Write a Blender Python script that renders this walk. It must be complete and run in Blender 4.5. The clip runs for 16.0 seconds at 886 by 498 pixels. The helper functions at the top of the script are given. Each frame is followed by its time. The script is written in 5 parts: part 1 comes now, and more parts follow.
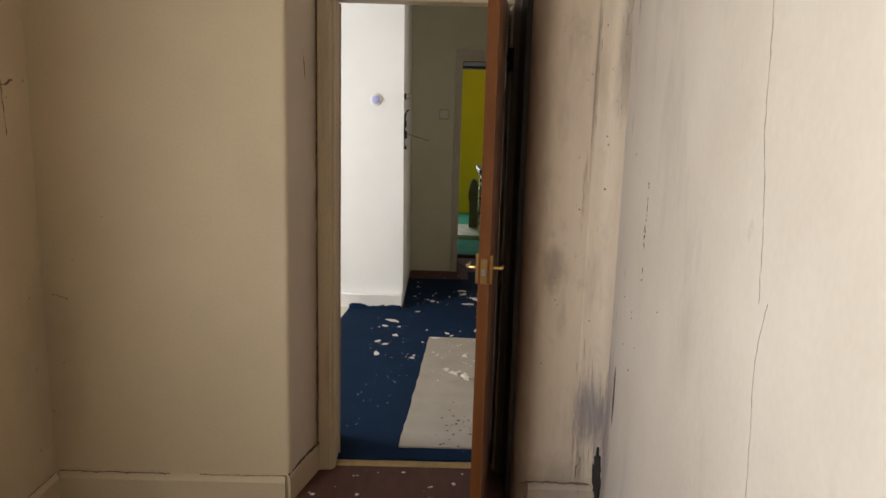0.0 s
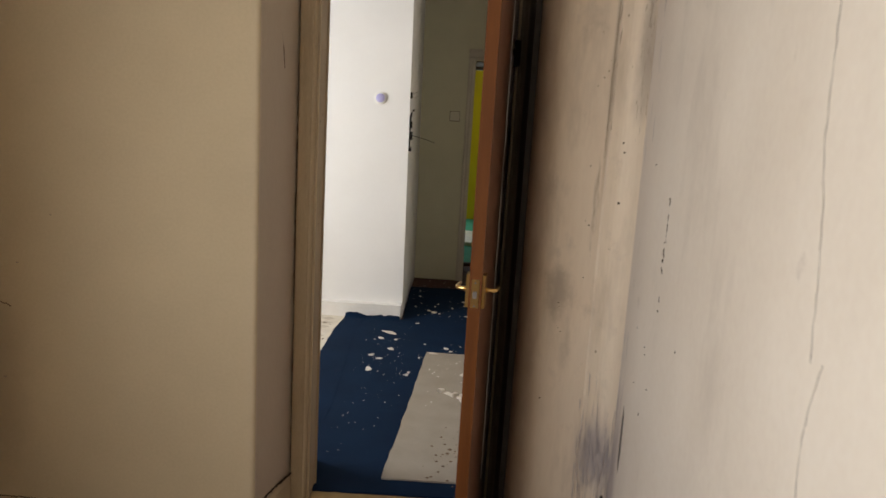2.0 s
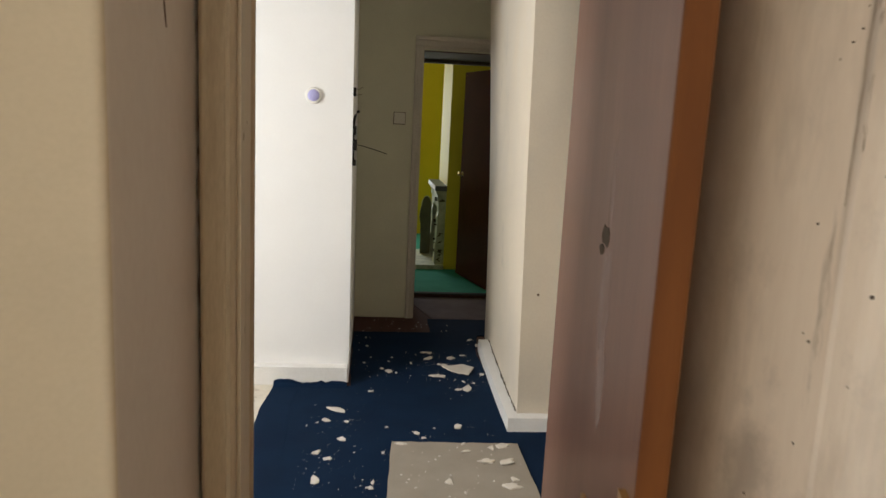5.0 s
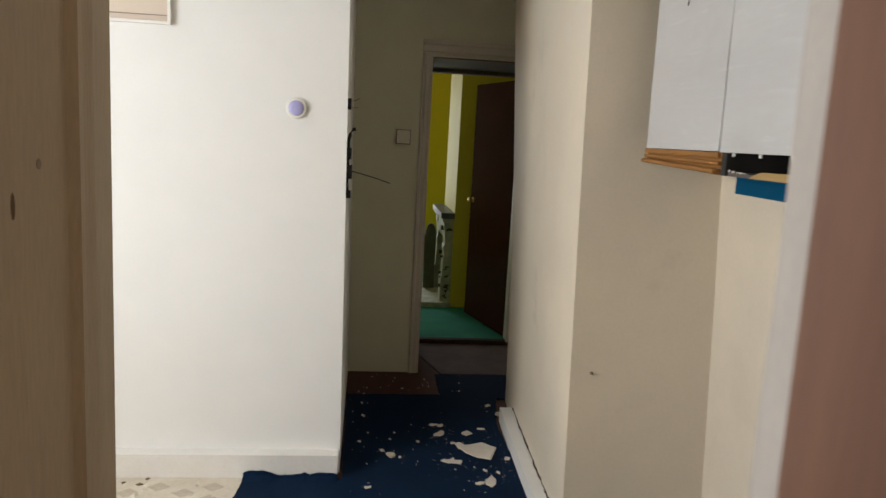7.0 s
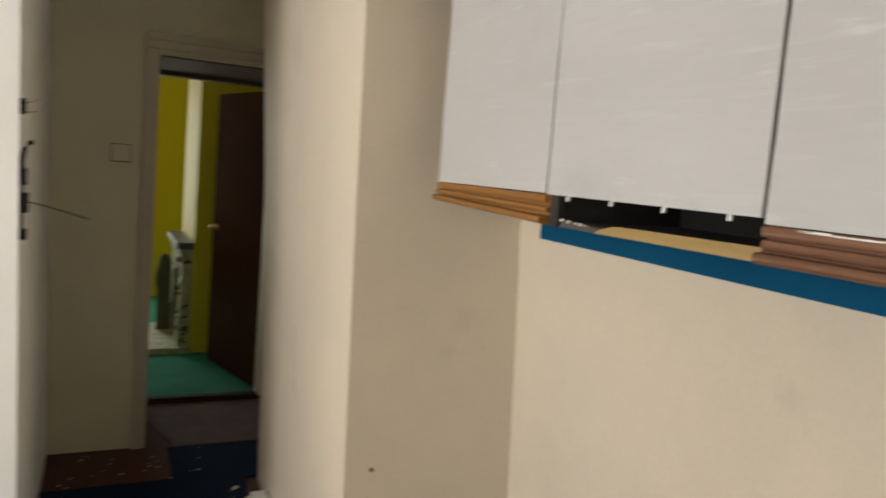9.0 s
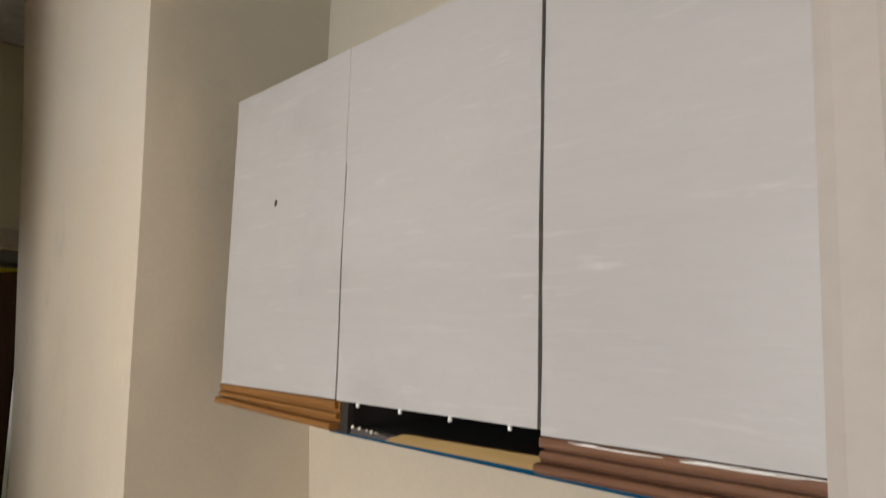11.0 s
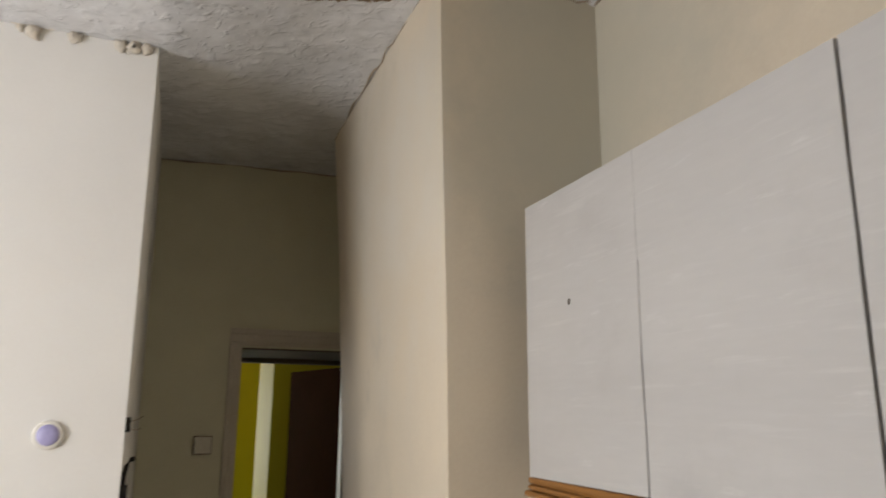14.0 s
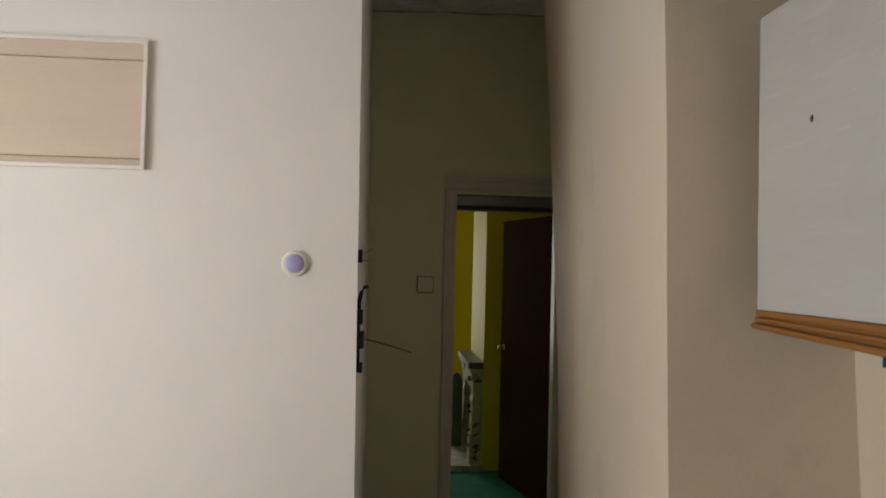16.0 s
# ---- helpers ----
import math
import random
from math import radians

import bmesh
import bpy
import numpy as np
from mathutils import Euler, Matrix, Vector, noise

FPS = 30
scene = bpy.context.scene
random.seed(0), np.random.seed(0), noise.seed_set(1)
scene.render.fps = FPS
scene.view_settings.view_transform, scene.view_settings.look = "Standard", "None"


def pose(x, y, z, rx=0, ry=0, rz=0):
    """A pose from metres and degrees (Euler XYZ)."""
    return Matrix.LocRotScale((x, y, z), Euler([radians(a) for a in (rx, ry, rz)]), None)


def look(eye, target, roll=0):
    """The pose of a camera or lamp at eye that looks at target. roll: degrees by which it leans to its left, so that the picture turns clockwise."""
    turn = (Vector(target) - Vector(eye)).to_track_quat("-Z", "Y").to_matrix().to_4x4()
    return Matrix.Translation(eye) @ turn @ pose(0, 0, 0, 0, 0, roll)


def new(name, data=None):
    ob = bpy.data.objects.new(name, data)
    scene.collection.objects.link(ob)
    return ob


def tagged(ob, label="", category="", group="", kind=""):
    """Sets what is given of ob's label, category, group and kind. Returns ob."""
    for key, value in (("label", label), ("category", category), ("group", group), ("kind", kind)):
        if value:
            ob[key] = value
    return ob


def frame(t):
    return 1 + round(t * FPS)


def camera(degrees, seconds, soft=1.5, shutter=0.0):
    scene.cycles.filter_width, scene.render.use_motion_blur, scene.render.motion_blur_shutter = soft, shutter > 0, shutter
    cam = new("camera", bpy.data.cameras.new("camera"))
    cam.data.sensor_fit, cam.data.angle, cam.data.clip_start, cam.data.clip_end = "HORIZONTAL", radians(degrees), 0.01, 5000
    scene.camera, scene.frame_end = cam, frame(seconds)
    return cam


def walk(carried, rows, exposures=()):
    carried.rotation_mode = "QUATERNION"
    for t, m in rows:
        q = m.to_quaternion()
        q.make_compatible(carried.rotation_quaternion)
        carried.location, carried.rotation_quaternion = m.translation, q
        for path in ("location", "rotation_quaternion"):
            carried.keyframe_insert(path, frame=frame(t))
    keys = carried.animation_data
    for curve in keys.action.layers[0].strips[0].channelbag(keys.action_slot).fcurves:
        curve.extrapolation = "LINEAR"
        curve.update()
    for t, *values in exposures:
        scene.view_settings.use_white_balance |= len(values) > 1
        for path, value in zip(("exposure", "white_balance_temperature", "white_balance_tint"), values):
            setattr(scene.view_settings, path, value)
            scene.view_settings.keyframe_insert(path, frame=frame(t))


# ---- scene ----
cam = camera(62.4, 16.0, shutter=0.5)
PATH = [
    (0, (0.485, -0.127, 1.566), (0.5, 1.839, 1.202), 1.6),
    (0.5, (0.471, -0.145, 1.575), (0.527, 1.825, 1.236), 1.8),
    (1, (0.477, -0.124, 1.574), (0.535, 1.848, 1.242), 2.0),
    (1.5, (0.503, 0.009, 1.559), (0.546, 1.981, 1.228), 2.5),
    (2, (0.569, 0.202, 1.55), (0.544, 2.17, 1.194), 3.4),
    (2.5, (0.562, 0.352, 1.551), (0.486, 2.315, 1.177), 2.7),
    (3, (0.441, 0.579, 1.546), (0.443, 2.547, 1.188), 1.9),
    (3.5, (0.319, 0.787, 1.55), (0.43, 2.751, 1.184), 2.0),
    (4, (0.282, 1.01, 1.543), (0.444, 2.97, 1.18), 2.1),
    (6.5, (0.305, 2.224, 1.565), (0.547, 4.186, 1.262), 3.6),
    (7, (0.281, 2.436, 1.563), (0.499, 4.402, 1.264), 3.1),
    (7.5, (0.208, 2.67, 1.561), (0.478, 4.627, 1.251), 2.8),
    (8, (0.245, 2.846, 1.561), (0.588, 4.791, 1.247), 2.8),
    (8.5, (0.328, 3.015, 1.571), (0.846, 4.929, 1.307), 3.8),
    (9, (0.413, 3.106, 1.592), (1.271, 4.901, 1.385), 4.7),
    (9.5, (0.414, 3.132, 1.616), (1.568, 4.757, 1.451), 3.9),
    (10, (0.401, 3.121, 1.638), (1.694, 4.646, 1.579), 3.2),
    (10.2, (0.397, 3.117, 1.649), (1.713, 4.622, 1.655), 3.2),
    (12.3, (0.348, 3.041, 1.765), (1.578, 4.524, 2.302), 1.1),
    (12.5, (0.337, 3.035, 1.772), (1.525, 4.547, 2.323), 0.6),
    (13, (0.327, 3.039, 1.766), (1.361, 4.659, 2.319), 0.1),
    (13.5, (0.313, 3.053, 1.752), (1.168, 4.787, 2.262), 0.3),
    (14, (0.298, 3.06, 1.732), (0.981, 4.888, 2.171), 0.5),
    (14.5, (0.309, 3.076, 1.716), (0.821, 4.976, 2.07), 1.0),
    (15, (0.3, 3.082, 1.703), (0.67, 5.032, 1.955), 1.2),
    (15.5, (0.298, 3.089, 1.676), (0.545, 5.068, 1.829), 1.4),
    (16, (0.294, 3.097, 1.654), (0.447, 5.09, 1.706), 1.4),
]
walk(cam, [(t, look(eye, target, roll)) for t, eye, target, roll in PATH],
     [(0, 0.44, 6400, 10), (1, 0.42, 6430, 10), (2, 0.34, 6520, 11), (3, 0.45, 6520, 11), (4, 0.5, 6500, 10), (6.5, 0.58, 6400, 9), (7.1, 0.2, 6450, 9), (7.5, 0.06, 6500, 9), (8, -0.27, 6780, 12), (8.5, -0.12, 6950, 12), (9, 0.35, 6850, 10), (9.5, 0.28, 6800, 10),
      (10.2, 0.2, 6800, 11), (12.5, 0.17, 6750, 12), (13.2, 0.3, 6650, 11), (14.5, 0.02, 6700, 12), (15.5, -0.26, 6850, 13), (16, -0.38, 6900, 13)])

# ---- world and light ----
world = bpy.data.worlds.new("sky")
scene.world = world
world.use_nodes = True
sky = world.node_tree.nodes.new("ShaderNodeTexSky")
sky.sky_type, sky.sun_disc = "NISHITA", False
sky.sun_elevation, sky.sun_rotation = radians(40), radians(-120)
world.node_tree.links.new(sky.outputs[0], world.node_tree.nodes["Background"].inputs[0])
world.node_tree.nodes["Background"].inputs[1].default_value = 0.1


def window_light(name, place, target, width, height, watts, colour=(0.945, 0.968, 1.0)):
    lamp = bpy.data.lights.new(name, "AREA")
    lamp.shape, lamp.size, lamp.size_y, lamp.energy, lamp.color = "RECTANGLE", width, height, watts, colour
    ob = new(name, lamp)
    ob.matrix_world = look(place, target)
    return ob


window_light("window_light_bedroom", (-1.12, 0.4, 1.55), (1, 0.4, 1.3), 1.5, 1.3, 51, (0.93, 0.968, 1.0))
window_light("window_light_kitchen", (-2.3, 3.97, 1.6), (1, 4.0, 1.85), 1.35, 1.4, 62, (0.925, 0.96, 1.0))
window_light("window_light_front", (0.2, 11.6, 1.5), (0.2, 8.0, 1.3), 1.0, 1.6, 22)


# ---- materials ----
def rgb(*c):
    return (*c, 1.0)


def surface(name, base, alt, rough=0.7, scale=3.0, fine=60.0, bump=0.15, spread=0.5, metal=0.0, stretch=(1, 1, 1), spot=None, spot_size=9.0, spot_cut=0.68, depth=0.01, grain_mix=None):
    """A worn surface: two tones at a large scale, a fine grain, optional dark stains, relief."""
    m = bpy.data.materials.new(name)
    m.use_nodes = True
    nt = m.node_tree
    n, l = nt.nodes, nt.links
    bsdf = n["Principled BSDF"]
    tc = n.new("ShaderNodeTexCoord")
    mp = n.new("ShaderNodeMapping")
    mp.inputs["Scale"].default_value = stretch
    l.new(tc.outputs["Object"], mp.inputs[0])
    big = n.new("ShaderNodeTexNoise")
    big.inputs["Scale"].default_value, big.inputs["Detail"].default_value, big.inputs["Roughness"].default_value = scale, 6, 0.6
    l.new(mp.outputs[0], big.inputs["Vector"])
    ramp = n.new("ShaderNodeValToRGB")
    ramp.color_ramp.elements[0].position, ramp.color_ramp.elements[1].position = 0.5 - spread / 2, 0.5 + spread / 2
    ramp.color_ramp.elements[0].color, ramp.color_ramp.elements[1].color = rgb(*alt), rgb(*base)
    l.new(big.outputs["Fac"], ramp.inputs[0])
    small = n.new("ShaderNodeTexNoise")
    small.inputs["Scale"].default_value, small.inputs["Detail"].default_value = fine, 4
    l.new(mp.outputs[0], small.inputs["Vector"])
    grain = n.new("ShaderNodeMix")
    grain.data_type, grain.blend_type = "RGBA", "OVERLAY"
    grain.inputs[0].default_value = grain_mix if grain_mix is not None else 0.18 if depth < 0.005 or rough < 0.6 else 0.07
    l.new(ramp.outputs[0], grain.inputs[6])
    l.new(small.outputs["Fac"], grain.inputs[7])
    colour = grain.outputs[2]
    if spot:
        st = n.new("ShaderNodeTexNoise")
        st.inputs["Scale"].default_value, st.inputs["Detail"].default_value, st.inputs["Roughness"].default_value = spot_size, 8, 0.65
        l.new(mp.outputs[0], st.inputs["Vector"])
        cut = n.new("ShaderNodeValToRGB")
        cut.color_ramp.elements[0].position, cut.color_ramp.elements[1].position = spot_cut, min(1.0, spot_cut + 0.12)
        l.new(st.outputs["Fac"], cut.inputs[0])
        mix = n.new("ShaderNodeMix")
        mix.data_type = "RGBA"
        l.new(cut.outputs[0], mix.inputs[0])
        l.new(colour, mix.inputs[6])
        mix.inputs[7].default_value = rgb(*spot)
        colour = mix.outputs[2]
    l.new(colour, bsdf.inputs["Base Color"])
    bsdf.inputs["Roughness"].default_value = rough
    bsdf.inputs["Metallic"].default_value = metal
    bsdf.inputs["Specular IOR Level"].default_value = 0.1 if rough > 0.9 else 0.5
    rel = n.new("ShaderNodeMix")
    rel.data_type = "FLOAT"
    rel.inputs[0].default_value = 0.4
    l.new(big.outputs["Fac"], rel.inputs[2])
    l.new(small.outputs["Fac"], rel.inputs[3])
    b = n.new("ShaderNodeBump")
    b.inputs["Strength"].default_value, b.inputs["Distance"].default_value = bump, depth if depth != 0.01 else 0.004
    l.new(rel.outputs[0], b.inputs["Height"])
    l.new(b.outputs[0], bsdf.inputs["Normal"])
    return m


M = {}
M["beige"] = surface("beige_wall_paint", (0.56, 0.443, 0.28), (0.48, 0.378, 0.238), 0.75, 2.2, 90, 0.12, 0.6, spot=(0.2, 0.15, 0.1), spot_size=6, spot_cut=0.74)
M["stained"] = surface("stained_plaster", (0.705, 0.62, 0.515), (0.55, 0.462, 0.365), 0.8, 1.6, 60, 0.07, 0.6, stretch=(1.6, 1.0, 0.7), spot=(0.3, 0.23, 0.17), spot_size=4, spot_cut=0.66)
M["pier"] = surface("damp_stained_plaster", (0.71, 0.585, 0.44), (0.57, 0.455, 0.33), 0.8, 2.4, 60, 0.2, 0.5, stretch=(2.4, 1.0, 0.3), spot=(0.26, 0.19, 0.13), spot_size=6, spot_cut=0.63)


def smeared(m, tone, sizes, stretch, cut, strength):
    """Soft smears of dirt over a surface's colour."""
    n, l = m.node_tree.nodes, m.node_tree.links
    bsdf = n["Principled BSDF"]
    tc, mp, tx = n.new("ShaderNodeTexCoord"), n.new("ShaderNodeMapping"), n.new("ShaderNodeTexNoise")
    mp.inputs["Scale"].default_value = stretch
    mp.inputs["Location"].default_value = (3.1, 1.7, 0.4)
    tx.inputs["Scale"].default_value, tx.inputs["Detail"].default_value, tx.inputs["Roughness"].default_value = sizes, 7, 0.62
    l.new(tc.outputs["Object"], mp.inputs[0])
    l.new(mp.outputs[0], tx.inputs["Vector"])
    ramp = n.new("ShaderNodeValToRGB")
    ramp.color_ramp.elements[0].position, ramp.color_ramp.elements[1].position = cut, cut + 0.25
    ramp.color_ramp.elements[1].color = rgb(strength, strength, strength)
    l.new(tx.outputs["Fac"], ramp.inputs[0])
    mix = n.new("ShaderNodeMix")
    mix.data_type = "RGBA"
    l.new(ramp.outputs[0], mix.inputs[0])
    l.new(bsdf.inputs["Base Color"].links[0].from_socket, mix.inputs[6])
    mix.inputs[7].default_value = rgb(*tone)
    l.new(mix.outputs[2], bsdf.inputs["Base Color"])


smeared(M["pier"], (0.22, 0.165, 0.115), 5.0, (2.2, 1, 0.45), 0.54, 0.38)
smeared(M["pier"], (0.27, 0.215, 0.17), 9.0, (1.6, 1, 0.9), 0.58, 0.45)
smeared(M["stained"], (0.33, 0.27, 0.21), 3.0, (1, 1.6, 0.5), 0.56, 0.45)
smeared(M["beige"], (0.3, 0.23, 0.15), 1.6, (1, 1, 0.6), 0.54, 0.18)


def blotch(m, centre, radius, tone, strength, size=6.0, ragged_by=0.9, stretch=(1, 1, 0.4)):
    """A patch of tone with a shape of its own: uneven about centre, fading outwards."""
    n, l = m.node_tree.nodes, m.node_tree.links
    bsdf = n["Principled BSDF"]
    tc, mp, far = n.new("ShaderNodeTexCoord"), n.new("ShaderNodeMapping"), n.new("ShaderNodeVectorMath")
    mp.inputs["Scale"].default_value = [1 / r for r in radius]
    mp.inputs["Location"].default_value = [-c / r for c, r in zip(centre, radius)]
    far.operation = "LENGTH"
    l.new(tc.outputs["Object"], mp.inputs[0])
    l.new(mp.outputs[0], far.inputs[0])
    mp2, tx = n.new("ShaderNodeMapping"), n.new("ShaderNodeTexNoise")
    mp2.inputs["Scale"].default_value = stretch
    tx.inputs["Scale"].default_value, tx.inputs["Detail"].default_value, tx.inputs["Roughness"].default_value = size, 7, 0.65
    l.new(tc.outputs["Object"], mp2.inputs[0])
    l.new(mp2.outputs[0], tx.inputs["Vector"])
    add = n.new("ShaderNodeMath")
    add.operation = "MULTIPLY_ADD"
    add.inputs[1].default_value = ragged_by
    l.new(tx.outputs["Fac"], add.inputs[0])
    l.new(far.outputs["Value"], add.inputs[2])
    span = n.new("ShaderNodeMapRange")
    span.interpolation_type = "SMOOTHSTEP"
    span.inputs["From Min"].default_value, span.inputs["From Max"].default_value = 0.15 + ragged_by / 2, 1.0 + ragged_by / 2
    span.inputs["To Min"].default_value, span.inputs["To Max"].default_value = strength, 0.0
    l.new(add.outputs[0], span.inputs["Value"])
    mix = n.new("ShaderNodeMix")
    mix.data_type = "RGBA"
    l.new(span.outputs[0], mix.inputs[0])
    l.new(bsdf.inputs["Base Color"].links[0].from_socket, mix.inputs[6])
    mix.inputs[7].default_value = rgb(*tone)
    l.new(mix.outputs[2], bsdf.inputs["Base Color"])


# uneven patches of tone on the pier, the cream wall and the beige wall
# the door's soft shadow, with streaky dirt, painted down the pier edge
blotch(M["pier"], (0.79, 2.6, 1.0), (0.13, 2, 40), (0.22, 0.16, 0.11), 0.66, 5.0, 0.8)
# hand dirt, soot and damp on the pier
blotch(M["pier"], (0.93, 2.58, 1.0), (0.07, 1, 0.12), (0.2, 0.155, 0.12), 0.5, 22.0, 1.2, (1, 1, 0.8))
blotch(M["pier"], (1.135, 2.55, 1.78), (0.035, 1, 0.3), (0.26, 0.21, 0.17), 0.6, 18.0, 1.0)
blotch(M["pier"], (1.1, 2.56, 0.44), (0.1, 1, 0.2), (0.27, 0.225, 0.22), 0.75, 26.0, 1.1, (1, 1, 0.15))
# darker patch at the pier foot
blotch(M["pier"], (1.0, 2.58, 0.12), (0.24, 1, 0.16), (0.25, 0.2, 0.165), 0.55, 12.0, 1.1, (1, 1, 0.6))
# dirt down the edge of the boxing
blotch(M["pier"], (1.046, 2.58, 1.75), (0.012, 1, 0.6), (0.24, 0.18, 0.13), 0.55, 16.0, 1.0, (1, 1, 0.1))
# fall-off of light towards the corner, painted into the wall's colour
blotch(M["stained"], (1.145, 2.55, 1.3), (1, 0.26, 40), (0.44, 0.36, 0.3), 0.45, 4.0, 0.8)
# damp low in the wall corner
blotch(M["stained"], (1.145, 2.5, 0.35), (1, 0.1, 0.5), (0.24, 0.19, 0.185), 0.7, 14.0, 1.0, (1, 1, 0.3))
# darker patch low in the left corner
blotch(M["beige"], (-1.0, 2.6, 0.55), (0.16, 0.3, 0.7), (0.33, 0.26, 0.17), 0.4, 8.0, 1.2, (1, 1, 1))
M["white_wall"] = surface("white_wall_paint", (0.83, 0.82, 0.8), (0.77, 0.757, 0.733), 0.7, 2.0, 80, 0.1, 0.6)
M["cream"] = surface("cream_wall_paint", (0.67, 0.575, 0.44), (0.575, 0.505, 0.405), 0.7, 1.5, 80, 0.1, 0.42, spot=(0.52, 0.455, 0.36), spot_size=2.2, spot_cut=0.62)
# greener than the cream: bounce from the yellow room mixed into the colour
M["cream_dark"] = surface("grubby_cream_paint", (0.63, 0.605, 0.445), (0.53, 0.505, 0.365), 0.75, 2.2, 80, 0.12, 0.6)
M["yellow"] = surface("yellow_wall_paint", (0.7, 0.585, 0.03), (0.6, 0.49, 0.02), 0.65, 2.0, 60, 0.12, 0.6)
M["trim"] = surface("yellowed_gloss_paint", (0.53, 0.42, 0.26), (0.43, 0.33, 0.2), 0.5, 3, 90, 0.1, 0.6, stretch=(3, 3, 0.5), spot=(0.13, 0.09, 0.05), spot_size=7, spot_cut=0.7)
M["white_trim"] = surface("white_gloss_paint", (0.84, 0.82, 0.785), (0.74, 0.71, 0.66), 0.4, 4, 90, 0.1, 0.6, spot=(0.3, 0.25, 0.2), spot_size=14, spot_cut=0.72)
M["grey_trim"] = surface("greyed_gloss_paint", (0.52, 0.47, 0.38), (0.42, 0.37, 0.3), 0.45, 4, 90, 0.1, 0.6)
M["ceiling"] = surface("textured_ceiling_paper", (0.78, 0.785, 0.805), (0.6, 0.6, 0.615), 0.22, 4, 26, 0.35, 0.42, depth=0.012)
M["plain_ceiling"] = surface("old_ceiling_paint", (0.7, 0.68, 0.64), (0.6, 0.57, 0.52), 0.8, 2, 60, 0.15)
M["boards"] = surface("brown_floor_boards", (0.1, 0.036, 0.022), (0.055, 0.02, 0.013), 0.85, 5, 80, 0.2, 0.6, stretch=(4, 0.6, 1), spot=(0.3, 0.25, 0.2), spot_size=40, spot_cut=0.72)
M["lino"] = surface("mottled_cream_lino", (0.7, 0.635, 0.52), (0.58, 0.51, 0.4), 0.5, 8, 60, 0.1, 0.4, spot=(0.25, 0.16, 0.11), spot_size=12, spot_cut=0.7)
M["blue_carpet"] = surface("blue_carpet_pile", (0.005, 0.0185, 0.047), (0.003, 0.0105, 0.028), 0.95, 4, 320, 0.7, 0.6, depth=0.004)
M["rug"] = surface("beige_carpet_offcut", (0.36, 0.31, 0.25), (0.28, 0.24, 0.19), 0.95, 5, 300, 0.6, 0.6, spot=(0.1, 0.08, 0.06), spot_size=12, spot_cut=0.7, depth=0.004)
M["purple_carpet"] = surface("dull_mauve_carpet", (0.2, 0.155, 0.155), (0.12, 0.09, 0.09), 0.95, 6, 260, 0.6, 0.6, depth=0.004)
M["green_carpet"] = surface("green_carpet_pile", (0.06, 0.3, 0.22), (0.04, 0.22, 0.16), 0.95, 5, 260, 0.6, 0.6, depth=0.004)
M["door_brown"] = surface("brown_gloss_door_paint", (0.215, 0.105, 0.066), (0.135, 0.064, 0.042), 0.36, 3.5, 60, 0.1, 0.55, stretch=(2.5, 2.5, 0.22))
M["edge_wood"] = surface("orange_stained_wood", (0.15, 0.05, 0.011), (0.085, 0.026, 0.006), 0.6, 8, 120, 0.15, 0.6, stretch=(4, 4, 0.3))
M["dark_door"] = surface("dark_brown_gloss_door", (0.085, 0.031, 0.025), (0.055, 0.021, 0.018), 0.17, 3, 60, 0.08, 0.6)
M["dark_door"].node_tree.nodes["Principled BSDF"].inputs["Specular IOR Level"].default_value = 0.012
M["edge_wood"].node_tree.nodes["Principled BSDF"].inputs["Specular IOR Level"].default_value = 0.15
M["door_brown"].node_tree.nodes["Principled BSDF"].inputs["Specular IOR Level"].default_value = 0.2
M["brass"] = surface("worn_brass", (0.75, 0.52, 0.2), (0.55, 0.36, 0.13), 0.28, 10, 120, 0.05, 0.6, metal=1.0)
M["steel"] = surface("dull_steel", (0.55, 0.53, 0.5), (0.4, 0.38, 0.36), 0.35, 10, 120, 0.05, 0.6, metal=1.0)
M["cabinet"] = surface("brushed_white_cabinet_paint", (0.5, 0.485, 0.47), (0.44, 0.425, 0.412), 0.42, 1.2, 30, 0.05, 0.5, stretch=(1, 0.45, 2.6), grain_mix=0.04, spot=(0.57, 0.555, 0.54), spot_size=8, spot_cut=0.62)
M["pine"] = surface("orange_pine_moulding", (0.29, 0.125, 0.026), (0.19, 0.078, 0.016), 0.5, 6, 90, 0.12, 0.6, stretch=(6, 0.4, 6))
M["mahogany"] = surface("reddish_brown_moulding", (0.23, 0.115, 0.065), (0.12, 0.05, 0.026), 0.5, 9, 90, 0.2, 0.4, stretch=(8, 0.22, 9))
M["mahogany"].node_tree.nodes["Principled BSDF"].inputs["Specular IOR Level"].default_value = 0.2
smeared(M["mahogany"], (0.42, 0.31, 0.23), 9.0, (6, 0.3, 14), 0.58, 0.6)
smeared(M["trim"], (0.22, 0.15, 0.08), 5.0, (5, 5, 0.5), 0.54, 0.5)
smeared(M["cabinet"], (0.6, 0.585, 0.565), 11.0, (1, 0.35, 5), 0.57, 0.55)
smeared(M["cabinet"], (0.33, 0.315, 0.305), 1.9, (1, 1, 1.3), 0.54, 0.5)
smeared(M["cream"], (0.4, 0.365, 0.285), 1.7, (1, 1, 0.8), 0.55, 0.4)
# greyer patches high in the kitchen corner and on the pier front
blotch(M["cream"], (1.6, 4.95, 2.75), (1, 0.75, 0.75), (0.43, 0.415, 0.345), 0.7, 3.0, 1.0, (1, 1, 1))
blotch(M["cream"], (1.45, 5.03, 2.75), (0.5, 0.3, 0.9), (0.47, 0.445, 0.365), 0.6, 4.0, 1.0, (1, 1, 1))
